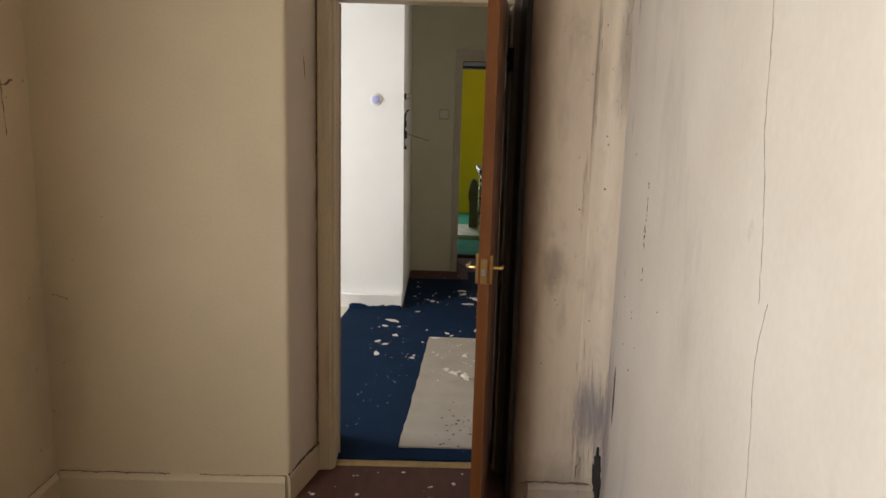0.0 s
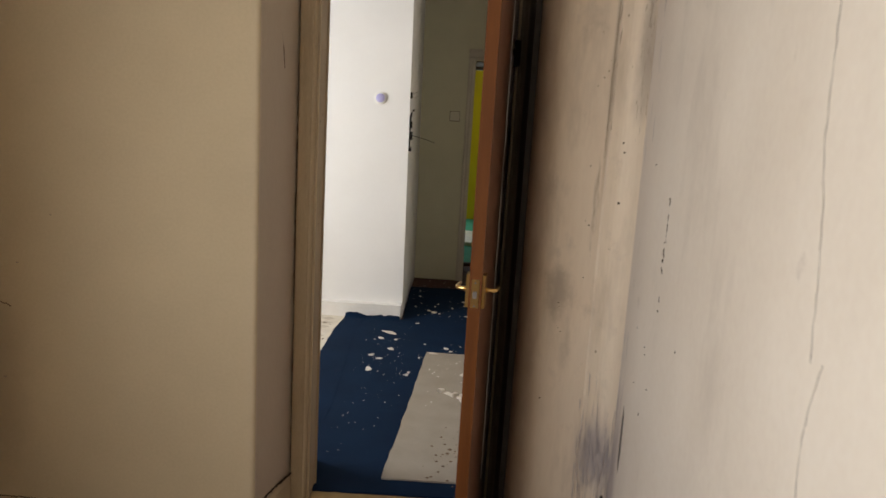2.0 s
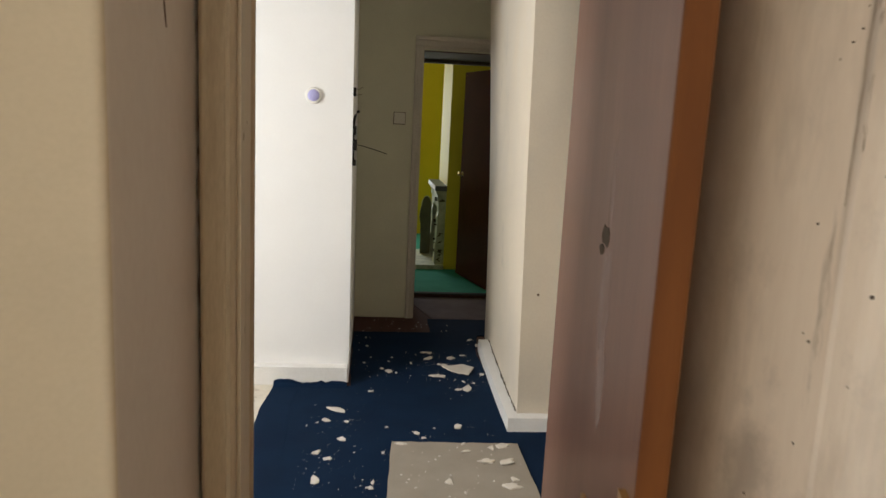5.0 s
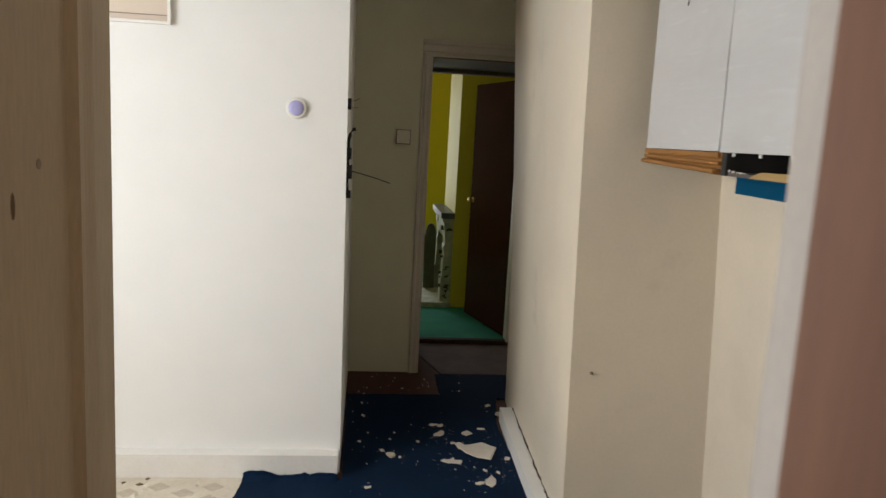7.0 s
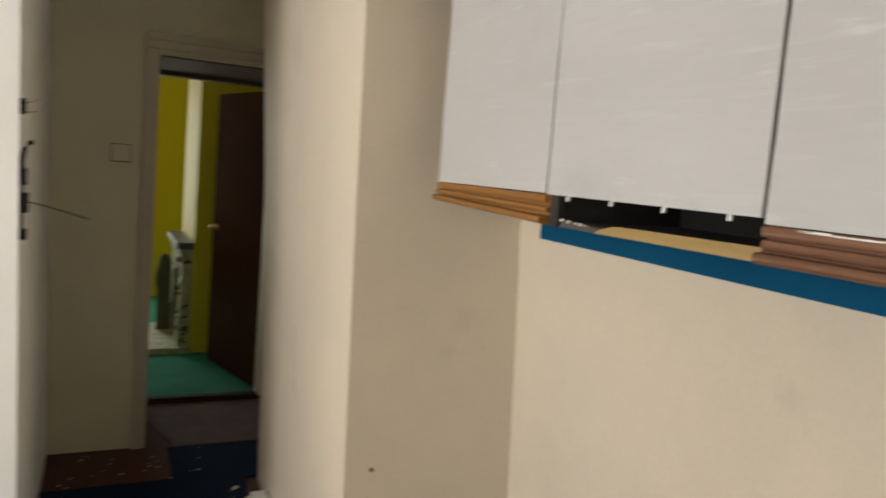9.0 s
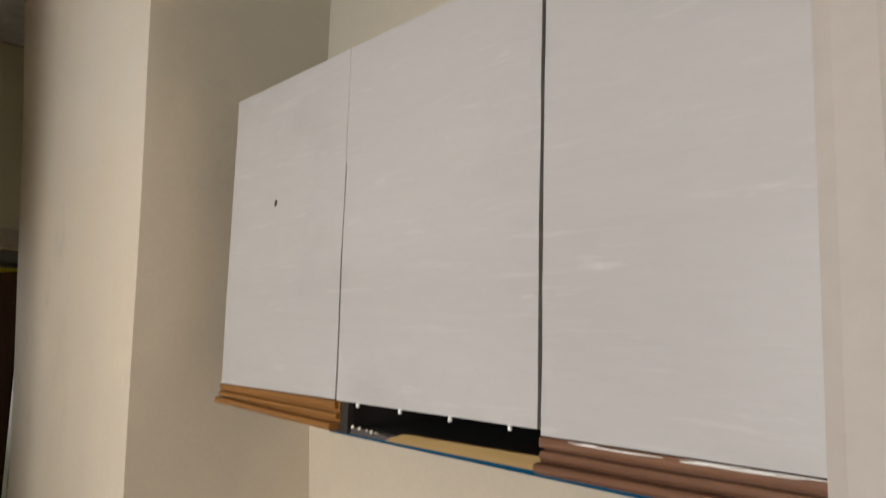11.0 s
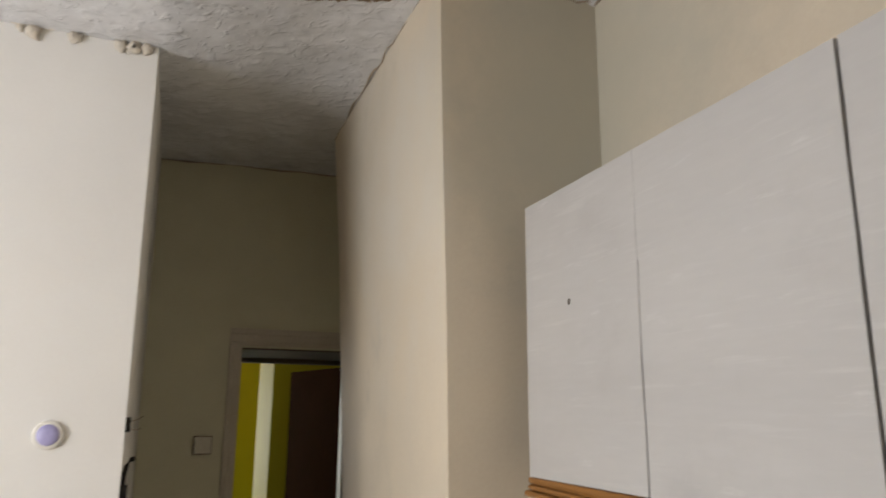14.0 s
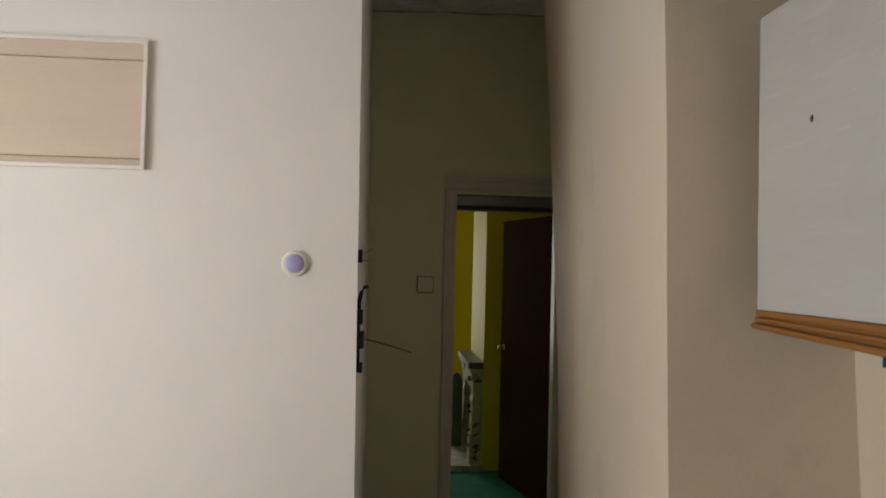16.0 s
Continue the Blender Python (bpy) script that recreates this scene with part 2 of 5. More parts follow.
# paler, more neutral patch on the passage wall
blotch(M["cream"], (0.99, 5.7, 2.4), (0.12, 1.2, 1.1), (0.7, 0.655, 0.58), 0.75, 3.0, 0.9, (1, 1, 1))


def ridged(m, scale, cut, strength):
    """Sparse raised squiggles over a surface, like an embossed paper."""
    n, l = m.node_tree.nodes, m.node_tree.links
    bsdf = n["Principled BSDF"]
    tc, tx = n.new("ShaderNodeTexCoord"), n.new("ShaderNodeTexNoise")
    tx.inputs["Scale"].default_value, tx.inputs["Detail"].default_value, tx.inputs["Distortion"].default_value = scale, 1.5, 1.6
    l.new(tc.outputs["Object"], tx.inputs["Vector"])
    ramp = n.new("ShaderNodeValToRGB")
    ramp.color_ramp.elements[0].position, ramp.color_ramp.elements[1].position = cut, cut + 0.1
    l.new(tx.outputs["Fac"], ramp.inputs[0])
    b = n.new("ShaderNodeBump")
    b.inputs["Strength"].default_value, b.inputs["Distance"].default_value = strength, 0.006
    l.new(ramp.outputs[0], b.inputs["Height"])
    l.new(bsdf.inputs["Normal"].links[0].from_socket, b.inputs["Normal"])
    l.new(b.outputs[0], bsdf.inputs["Normal"])


ridged(M["ceiling"], 22.0, 0.61, 0.5)
ridged(M["ceiling"], 9.0, 0.54, 0.35)
M["ceiling"].node_tree.nodes["Principled BSDF"].inputs["Specular IOR Level"].default_value = 0.8
M["raw_wood"] = surface("bare_yellow_wood", (0.37, 0.24, 0.085), (0.25, 0.155, 0.05), 0.7, 6, 90, 0.15, 0.6, stretch=(6, 0.4, 6))
M["blue_board"] = surface("blue_painted_band", (0.003, 0.082, 0.17), (0.002, 0.062, 0.13), 0.92, 4, 80, 0.06, 0.6)
M["black"] = surface("black_plastic", (0.012, 0.011, 0.01), (0.02, 0.017, 0.014), 0.95, 10, 90, 0.05)
# also on the board that stands in for the reveal's shade
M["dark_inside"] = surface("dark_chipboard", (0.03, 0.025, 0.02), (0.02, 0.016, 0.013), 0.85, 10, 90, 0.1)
M["grime"] = surface("dark_grime", (0.06, 0.045, 0.032), (0.1, 0.075, 0.053), 0.95, 10, 90, 0.1)
M["plaster"] = surface("fallen_plaster", (0.72, 0.66, 0.57), (0.56, 0.5, 0.42), 0.9, 14, 80, 0.4)
M["lilac"] = surface("lilac_plastic", (0.42, 0.4, 0.68), (0.38, 0.36, 0.62), 0.4, 6, 60, 0.02)
M["white_plastic"] = surface("white_plastic", (0.78, 0.76, 0.72), (0.7, 0.68, 0.63), 0.4, 6, 60, 0.02)
M["slate"] = surface("grey_slate_shelf", (0.12, 0.12, 0.12), (0.08, 0.08, 0.08), 0.4, 8, 60, 0.1)
M["surround"] = surface("chipped_pale_green_paint", (0.55, 0.55, 0.38), (0.3, 0.31, 0.2), 0.5, 12, 60, 0.4, 0.35)
M["olive"] = surface("olive_painted_iron", (0.15, 0.145, 0.075), (0.08, 0.078, 0.04), 0.45, 8, 60, 0.1)
M["hatch"] = surface("peach_painted_board", (0.68, 0.57, 0.47), (0.6, 0.5, 0.41), 0.6, 3, 80, 0.1, stretch=(0.5, 1, 3))
M["lath"] = surface("bare_ceiling_laths", (0.46, 0.36, 0.25), (0.33, 0.25, 0.165), 0.85, 5, 50, 0.4, stretch=(1, 2.5, 1), spot=(0.12, 0.08, 0.05), spot_size=22, spot_cut=0.66)
M["stain_brown"] = surface("brown_dirt", (0.22, 0.155, 0.1), (0.13, 0.088, 0.056), 0.95, 10, 90, 0.1)
M["scuffed"] = surface("rubbed_brown_paint", (0.3, 0.225, 0.195), (0.2, 0.125, 0.1), 0.6, 14, 60, 0.2, 0.5, stretch=(2, 2, 0.6))
M["scuffed"].node_tree.nodes["Principled BSDF"].inputs["Specular IOR Level"].default_value = 0.05
M["lino_dark"] = surface("grey_beige_lino_inlay", (0.55, 0.475, 0.36), (0.44, 0.375, 0.285), 0.5, 14, 60, 0.1)
M["reveal"] = surface("dull_pinkish_paint", (0.42, 0.37, 0.325), (0.35, 0.305, 0.265), 0.6, 3, 60, 0.1, 0.6)
M["aged_plastic"] = surface("yellowed_plastic", (0.62, 0.585, 0.48), (0.54, 0.5, 0.4), 0.45, 6, 60, 0.02)
M["mould_dark"] = surface("grey_glue_residue", (0.085, 0.07, 0.06), (0.05, 0.04, 0.035), 0.8, 20, 80, 0.3)
M["gap_brown"] = surface("dusty_brown_gap", (0.42, 0.345, 0.26), (0.25, 0.2, 0.15), 0.9, 10, 90, 0.1)
# grimy brown taken darker so that it carries shade in its colour
M["shade_brown"] = surface("brown_with_shade_and_grime", (0.15, 0.105, 0.07), (0.08, 0.055, 0.037), 0.6, 5, 60, 0.3, 0.6, stretch=(2, 2, 0.4))
M["corner_dirt"] = surface("brown_hand_dirt", (0.26, 0.2, 0.14), (0.11, 0.08, 0.055), 0.75, 4, 60, 0.15, 0.45, stretch=(3, 3, 0.5))
# greyish beige made paler, with bounced light put into the reveal's colour
M["reveal_bounce"] = surface("greyish_beige_bounce_paint", (0.66, 0.57, 0.45), (0.56, 0.48, 0.375), 0.75, 2.2, 90, 0.12, 0.6, stretch=(1, 1, 0.4), spot=(0.3, 0.23, 0.16), spot_size=8, spot_cut=0.7)
M["mould"] = surface("grey_mould", (0.4, 0.35, 0.335), (0.28, 0.24, 0.225), 0.9, 14, 80, 0.1)
M["dust"] = surface("plaster_dust", (0.5, 0.47, 0.43), (0.35, 0.33, 0.31), 0.95, 14, 80, 0.1)


# ---- mesh helpers ----
def box(bm, x0, x1, y0, y1, z0, z1):
    v = [bm.verts.new((x, y, z)) for z in (z0, z1) for x, y in ((x0, y0), (x1, y0), (x1, y1), (x0, y1))]
    for f in ((3, 2, 1, 0), (4, 5, 6, 7), (0, 1, 5, 4), (1, 2, 6, 5), (2, 3, 7, 6), (3, 0, 4, 7)):
        bm.faces.new([v[i] for i in f])
    return v


def prism(bm, pts, z0, z1):
    """Footprint pts (counter-clockwise from above) raised from z0 to z1."""
    a = [bm.verts.new((x, y, z0)) for x, y in pts]
    b = [bm.verts.new((x, y, z1)) for x, y in pts]
    bm.faces.new(a[::-1]), bm.faces.new(b)
    for i in range(len(pts)):
        j = (i + 1) % len(pts)
        bm.faces.new((a[i], a[j], b[j], b[i]))
    return a + b


def profile(bm, pts, axis, t0, t1):
    """A closed outline of (u, v) pairs drawn out from t0 to t1 along axis x, y or z."""
    put = {"x": lambda t, u, v: (t, u, v), "y": lambda t, u, v: (u, t, v), "z": lambda t, u, v: (u, v, t)}[axis]
    a = [bm.verts.new(put(t0, u, v)) for u, v in pts]
    b = [bm.verts.new(put(t1, u, v)) for u, v in pts]
    bm.faces.new(a), bm.faces.new(b[::-1])
    for i in range(len(pts)):
        j = (i + 1) % len(pts)
        bm.faces.new((a[j], a[i], b[i], b[j]))
    return a + b


def tube(bm, pts, r, sides=8):
    """A round bar along the points."""
    rings = []
    pts = [Vector(p) for p in pts]
    for i, p in enumerate(pts):
        d = (pts[min(i + 1, len(pts) - 1)] - pts[max(i - 1, 0)]).normalized()
        u = d.cross(Vector((0, 0, 1)) if abs(d.z) < 0.9 else Vector((1, 0, 0))).normalized()
        w = d.cross(u)
        rr = r[i] if isinstance(r, (list, tuple)) else r
        rings.append([bm.verts.new(p + rr * (math.cos(a) * u + math.sin(a) * w)) for a in (2 * math.pi * k / sides for k in range(sides))])
    for a, b in zip(rings, rings[1:]):
        for k in range(sides):
            bm.faces.new((a[k], a[(k + 1) % sides], b[(k + 1) % sides], b[k]))
    bm.faces.new(rings[0][::-1]), bm.faces.new(rings[-1])


def lathe(bm, prof, centre, axis, sides=32):
    """A turned shape: (radius, height) pairs about an axis through centre."""
    axis = Vector(axis).normalized()
    u = axis.orthogonal().normalized()
    w = axis.cross(u)
    c = Vector(centre)
    rings = [[bm.verts.new(c + axis * h + r * (math.cos(a) * u + math.sin(a) * w)) for a in (2 * math.pi * k / sides for k in range(sides))] for r, h in prof]
    for a, b in zip(rings, rings[1:]):
        for k in range(sides):
            bm.faces.new((a[k], a[(k + 1) % sides], b[(k + 1) % sides], b[k]))
    bm.faces.new(rings[0][::-1]), bm.faces.new(rings[-1])


def finish(name, bm, material, bevel=0.0, smooth=False, segments=2):
    if bevel:
        edges = [e for e in bm.edges if len(e.link_faces) == 2 and e.calc_face_angle(0) > 0.5]
        bmesh.ops.bevel(bm, geom=edges, offset=bevel, segments=segments, affect="EDGES", clamp_overlap=True)
    bmesh.ops.recalc_face_normals(bm, faces=bm.faces)
    me = bpy.data.meshes.new(name)
    bm.to_mesh(me)
    bm.free()
    me.materials.append(material)
    if smooth:
        for p in me.polygons:
            p.use_smooth = True
    return me


def thing(name, bm, material, label, category, group="", kind="", bevel=0.0, smooth=False):
    return tagged(new(name, finish(name, bm, material, bevel, smooth)), label, category, group, kind)


def part(name, bm, material, parent, label="", bevel=0.0, smooth=False):
    ob = new(name, finish(name, bm, material, bevel, smooth))
    ob.parent = parent
    ob.matrix_parent_inverse = parent.matrix_world.inverted()
    return tagged(ob, label)


def base(name, at, label, category, group=""):
    ob = new(name)
    ob.location = at
    ob.empty_display_size = 0.1
    bpy.context.view_layer.update()
    return tagged(ob, label, category, group)


def B():
    return bmesh.new()


def structure(name, bm, material, label, category, bevel=0.0, smooth=False):
    return thing(name, bm, material, label, category, kind="structure", bevel=bevel, smooth=smooth)


# ---- the structure ----
CEIL = 3.13
WX = 1.145

bm = B()
box(bm, -2.6, 2.2, -2.8, 6.72, -0.12, 0.0)
box(bm, -2.6, 2.2, 6.72, 7.94, -0.12, -0.03)
box(bm, -2.6, 2.2, 7.94, 12.0, -0.12, 0.0)
structure("floor", bm, M["boards"], "dark brown painted floor, worn and dusty", "floor")

# back room: left wall with its window, back wall, right wall, ceiling
bm = B()
box(bm, -1.22, -1.02, -2.6, -0.35, 0, 2.9)
box(bm, -1.22, -1.02, 1.15, 2.6, 0, 2.9)
box(bm, -1.22, -1.02, -0.35, 1.15, 0, 0.9)
box(bm, -1.22, -1.02, -0.35, 1.15, 2.2, 2.9)
structure("wall_left", bm, M["beige"], "beige painted plaster wall with a window opening", "wall")
bm = B()
box(bm, -1.22, 1.36, -2.8, -2.6, 0, 2.9)
structure("wall_back", bm, M["beige"], "plain beige painted wall", "wall")
bm = B()
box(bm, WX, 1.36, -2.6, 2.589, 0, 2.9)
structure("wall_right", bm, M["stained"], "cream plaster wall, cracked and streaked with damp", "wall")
bm = B()
box(bm, -1.22, 1.36, -2.8, 2.6, 2.9, 3.0)
structure("ceiling_back_room", bm, M["plain_ceiling"], "plain old white ceiling", "ceiling")

def bend(a, b, c, n):
    """Points of a rounded corner from a to c, drawn towards b."""
    return [tuple((1 - k / n) ** 2 * a[i] + 2 * k / n * (1 - k / n) * b[i] + (k / n) ** 2 * c[i] for i in (0, 1)) for k in range(n + 1)]


# thick wall between the back room and the kitchen, with the doorway
bm = B()
prism(bm, [(-2.6, 2.6)] + bend((-0.1, 2.6), (-0.083, 2.6), (-0.08, 2.617), 8) + [(-0.02, 2.93), (-0.02, 3.225), (-2.6, 3.225)], 0, 3.2)
left = structure("wall_partition_left", bm, M["beige"], "beige painted thick wall beside the doorway", "wall")
# only the splayed reveal face takes the bounce-lightened colour
left.data.materials.append(M["reveal_bounce"])
for p in left.data.polygons:
    if p.normal.x > 0.9 and p.center.y < 2.9:
        p.material_index = 1
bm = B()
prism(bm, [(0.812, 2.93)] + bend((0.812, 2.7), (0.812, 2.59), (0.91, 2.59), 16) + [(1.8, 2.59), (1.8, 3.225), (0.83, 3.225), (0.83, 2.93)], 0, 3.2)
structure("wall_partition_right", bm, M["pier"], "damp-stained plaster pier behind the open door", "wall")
bm = B()
prism(bm, [(-0.02, 2.93), (0.80, 2.93), (0.83, 2.93), (0.83, 3.0), (-0.02, 3.0)], 2.055, 3.2)
structure("wall_over_door", bm, M["beige"], "beige painted wall over the doorway", "wall")

# kitchen: left wall with its window, right wall, and the white wall
bm = B()
box(bm, -2.4, -2.2, 3.225, 3.28, 0, 3.2)
box(bm, -2.4, -2.2, 4.65, 5.675, 0, 3.2)
box(bm, -2.4, -2.2, 3.28, 4.65, 0, 0.9)
box(bm, -2.4, -2.2, 3.28, 4.65, 2.3, 3.2)
structure("wall_kitchen_left", bm, M["white_wall"], "white painted kitchen wall with a window opening", "wall")
bm = B()
profile(bm, [(1.595, 3.2), (1.595, 1.42), (1.618, 1.0), (1.665, 0.0), (1.8, 0.0), (1.8, 3.2)], "y", 3.225, 5.036)
structure("wall_kitchen_right", bm, M["cream"], "cream painted kitchen wall behind the cupboards", "wall")
bm = B()
v = box(bm, -2.4, 0.205, 5.675, 7.25, -0.05, 3.2)
for q in v:
    if q.co.x > 0:
        q.co.x = 0.212 - 0.011 * q.co.z
structure("wall_white", bm, M["white_wall"], "bright white painted kitchen wall", "wall", bevel=0.006)


def pier_x(y, z):
    s = (y - 5.036) / (6.65 - 5.036)
    near = 1.097 - 0.025 * z
    far = 1.18 - 0.018 * z - 0.0095 * z * z
    return near + (far - near) * s - 0.008 * 4 * s * (1 - s)


# pier and passage wall: leaning, slightly bulging plaster
bm = B()
NY, NZ = 22, 24
PY = 6.65 - 5.036
grid = [[bm.verts.new((pier_x(5.036 + PY * i / NY, 3.2 * k / NZ) + 0.005 * noise.noise((3 * i / NY, 4 * k / NZ, 1.0)), 5.036 + PY * i / NY, 3.2 * k / NZ)) for k in range(NZ + 1)] for i in range(NY + 1)]
for i in range(NY):
    for k in range(NZ):
        bm.faces.new((grid[i][k], grid[i][k + 1], grid[i + 1][k + 1], grid[i + 1][k]))
nb = [bm.verts.new((1.8, 5.036, 3.2 * k / NZ)) for k in range(NZ + 1)]
fb = [bm.verts.new((1.8, 6.65, 3.2 * k / NZ)) for k in range(NZ + 1)]
for k in range(NZ):
    bm.faces.new((nb[k], nb[k + 1], grid[0][k + 1], grid[0][k]))
    bm.faces.new((nb[k], fb[k], fb[k + 1], nb[k + 1]))
    bm.faces.new((fb[k], grid[NY][k], grid[NY][k + 1], fb[k + 1]))
structure("wall_pier", bm, M["cream"], "cream painted pier and passage wall, slightly leaning", "wall")
bm = B()
box(bm, 1.8, 2.0, 6.45, 7.25, -0.05, 3.2)
structure("wall_recess", bm, M["cream_dark"], "grubby cream wall of a dark recess", "wall")

# far wall with the deep opening to the front room
bm = B()
box(bm, -2.4, 0.686, 7.25, 8.03, -0.05, 3.2)
box(bm, 1.46, 2.1, 7.25, 8.03, -0.05, 3.2)
box(bm, 0.686, 1.46, 7.25, 8.03, 2.08, 3.2)
structure("wall_far", bm, M["cream_dark"], "grubby cream wall with a deep doorway", "wall")

# front room
bm = B()
box(bm, -1.7, -0.3, 11.5, 11.7, 0, 3.0)
box(bm, 0.7, 2.1, 11.5, 11.7, 0, 3.0)
box(bm, -0.3, 0.7, 11.5, 11.7, 0, 0.7)
box(bm, -0.3, 0.7, 11.5, 11.7, 2.3, 3.0)
structure("wall_front", bm, M["yellow"], "bright yellow painted wall with a window opening", "wall")
bm = B()
box(bm, 1.9, 2.1, 8.03, 11.5, 0, 3.0)
structure("wall_front_right", bm, M["yellow"], "bright yellow painted wall beside the chimney", "wall")
bm = B()
box(bm, -1.7, -1.5, 8.03, 11.5, 0, 3.0)
structure("wall_front_left", bm, M["yellow"], "plain yellow painted wall", "wall")
bm = B()
box(bm, -1.7, 2.1, 8.03, 11.7, 3.0, 3.1)
structure("ceiling_front_room", bm, M["plain_ceiling"], "plain old white ceiling", "ceiling")
bm = B()
box(bm, 1.11, 1.9, 9.07, 9.98, 0, 3.0)
structure("chimney_breast", bm, M["yellow"], "yellow painted chimney breast", "chimney breast")


def sag(x, y):
    """How far the kitchen ceiling hangs below its height at the passage wall."""
    def step(a, b, v):
        v = min(1.0, max(0.0, (v - a) / (b - a)))
        return v * v * (3 - 2 * v)
    return 0.125 * (1 - step(0.15, 0.95, x)) * (1 - 0.85 * step(5.7, 6.9, y))


def hole(x, y):
    return ((x - 0.70) / 0.36) ** 2 + ((y - 4.98) / 0.30) ** 2 + 0.3 * noise.noise((5 * x, 5 * y, 3.0)) + 0.08 * noise.noise((17 * x, 17 * y, 5.0)) < 1.0


# kitchen ceiling: sagging embossed paper with a torn hole
bm = B()
X0, X1, Y0, Y1, STEP = -2.4, 2.0, 3.2, 7.25, 0.022
nx, ny = int((X1 - X0) / STEP), int((Y1 - Y0) / STEP)
rows = []
for j in range(ny + 1):
    row = []
    for i in range(nx + 1):
        x, y = X0 + (X1 - X0) * i / nx, Y0 + (Y1 - Y0) * j / ny
        blob = noise.noise((7 * x, 7 * y, 0.0)) * 0.004 + max(0.0, noise.noise((16 * x, 24 * y, 4.0)) - 0.22) * -0.026
        row.append(bm.verts.new((x, y, CEIL - sag(x, y) + blob)))
    rows.append(row)
for j in range(ny):
    for i in range(nx):
        c = rows[j][i].co
        if not hole(c.x + STEP / 2, c.y + STEP / 2):
            bm.faces.new((rows[j][i], rows[j + 1][i], rows[j + 1][i + 1], rows[j][i + 1]))
for v in [v for v in bm.verts if not v.link_faces]:
    bm.verts.remove(v)
rim = [e for e in bm.edges if len(e.link_faces) == 1]
for v in sorted({v for e in rim for v in e.verts}, key=lambda q: (q.co.x, q.co.y)):
    if X0 + 0.01 < v.co.x < X1 - 0.01 and Y0 + 0.01 < v.co.y < Y1 - 0.01:
        v.co.x += random.uniform(-0.004, 0.004)
        v.co.y += random.uniform(-0.004, 0.004)
        v.co.z -= random.uniform(0.0, 0.005)
structure("ceiling_kitchen", bm, M["ceiling"], "sagging embossed paper ceiling with a torn hole", "ceiling", smooth=True)
bm = B()
back = [[bm.verts.new((0.2 + 1.0 * i / 30, 4.5 + 1.0 * k / 30, CEIL - sag(0.2 + 1.0 * i / 30, 5.0) + 0.009 + 0.006 * noise.noise((4.0 * i / 30, 9.0 * k / 30, 8.0)) + (0.004 if i % 10 == 0 else 0))) for k in range(31)] for i in range(31)]
for i in range(30):
    for k in range(30):
        bm.faces.new((back[i][k], back[i][k + 1], back[i + 1][k + 1], back[i + 1][k]))
box(bm, -2.4, 2.0, 2.6, 7.25, CEIL + 0.06, CEIL + 0.12)
structure("ceiling_boards", bm, M["lath"], "bare brown boards showing through the ceiling hole", "ceiling")


def crack(name, pts, r, parent_label, jitter=0.006, flat=None, n=24, mat="grime"):
    """An irregular dark crack or drip line laid on a surface."""
    bm = B()
    pts = [Vector(p) for p in pts]
    out = []
    for a, b in zip(pts, pts[1:]):
        for k in range(n):
            p = a.lerp(b, k / n)
            out.append(p)
    out.append(pts[-1])
    for p in out[1:-1]:
        q = Vector([random.uniform(-jitter, jitter) for _ in range(3)])
        if flat is not None:
            q[flat] = 0
        p += q
    tube(bm, out, [r * random.uniform(0.35, 1.5) for _ in out], 5)
    return thing(name, bm, M[mat], parent_label, "crack")


# ragged dark gap where the ceiling meets the walls
crack("ceiling_crack", [(pier_x(y, CEIL) - 0.004, y, CEIL - 0.006) for y in (5.04, 5.6, 6.1, 6.64)], 0.004, "ragged brown gap between passage wall and ceiling", 0.008, n=9, mat="gap_brown")
crack("ceiling_crack", [(1.02, 5.03, CEIL - 0.006), (1.3, 5.03, CEIL - 0.004), (1.59, 5.03, CEIL - 0.004)], 0.0045, "ragged brown gap between pier front and ceiling", 0.006, n=9, mat="gap_brown")
crack("ceiling_crack", [(1.59, 5.03, CEIL - 0.004), (1.59, 4.2, CEIL - 0.004), (1.59, 3.3, CEIL - 0.004)], 0.0055, "thin brown gap along the kitchen wall top", 0.004, n=9, mat="gap_brown")
crack("ceiling_crack", [(0.18, 7.244, CEIL - 0.025), (0.6, 7.244, CEIL - 0.008), (1.7, 7.244, CEIL - 0.004)], 0.005, "thin dark gap over the far wall", 0.004, n=9, mat="gap_brown")
crack("ceiling_crack", [(-1.2, 5.668, 3.004), (-0.4, 5.668, 3.004), (0.17, 5.668, 3.015)], 0.005, "flaking gap along the white wall top", 0.006, mat="plaster")

gl = random.Random(8)
for k in range(9):
    x, r = 0.17 - 0.75 * gl.random() ** 1.6, gl.uniform(0.012, 0.03)
    bm = B()
    lathe(bm, [(r * 0.35, 0.0), (r, r * 0.25), (r * 0.8, r * 0.7), (r * 0.2, r * 0.85)], (x, 5.675, CEIL - sag(x, 5.67) - r * 0.7), (0, -1, 0), 9)
    for v in bm.verts:
        v.co += Vector((gl.uniform(-0.3, 0.3), 0, gl.uniform(-0.3, 0.3))) * r
    thing("plaster_lump", bm, M["plaster"], "flaking plaster lump at the white wall top", "plaster debris", "lumps at the ceiling edge", smooth=True)

# brown torn edge round the hole
ring = []
for k in range(72):
    a = 2 * math.pi * k / 72
    r = 0.1
    while hole(0.70 + r * math.cos(a), 4.98 + r * math.sin(a)) and r < 0.7:
        r += 0.004
    x, y = 0.70 + r * math.cos(a), 4.98 + r * math.sin(a)
    if x < pier_x(max(y, 5.04), CEIL) or y < 5.03:
        ring.append((x, y, CEIL - sag(x, y) - 0.004))
crack("torn_edge", ring, 0.005, "dark brown torn paper edge round the ceiling hole", 0.003, n=2, mat="stain_brown")

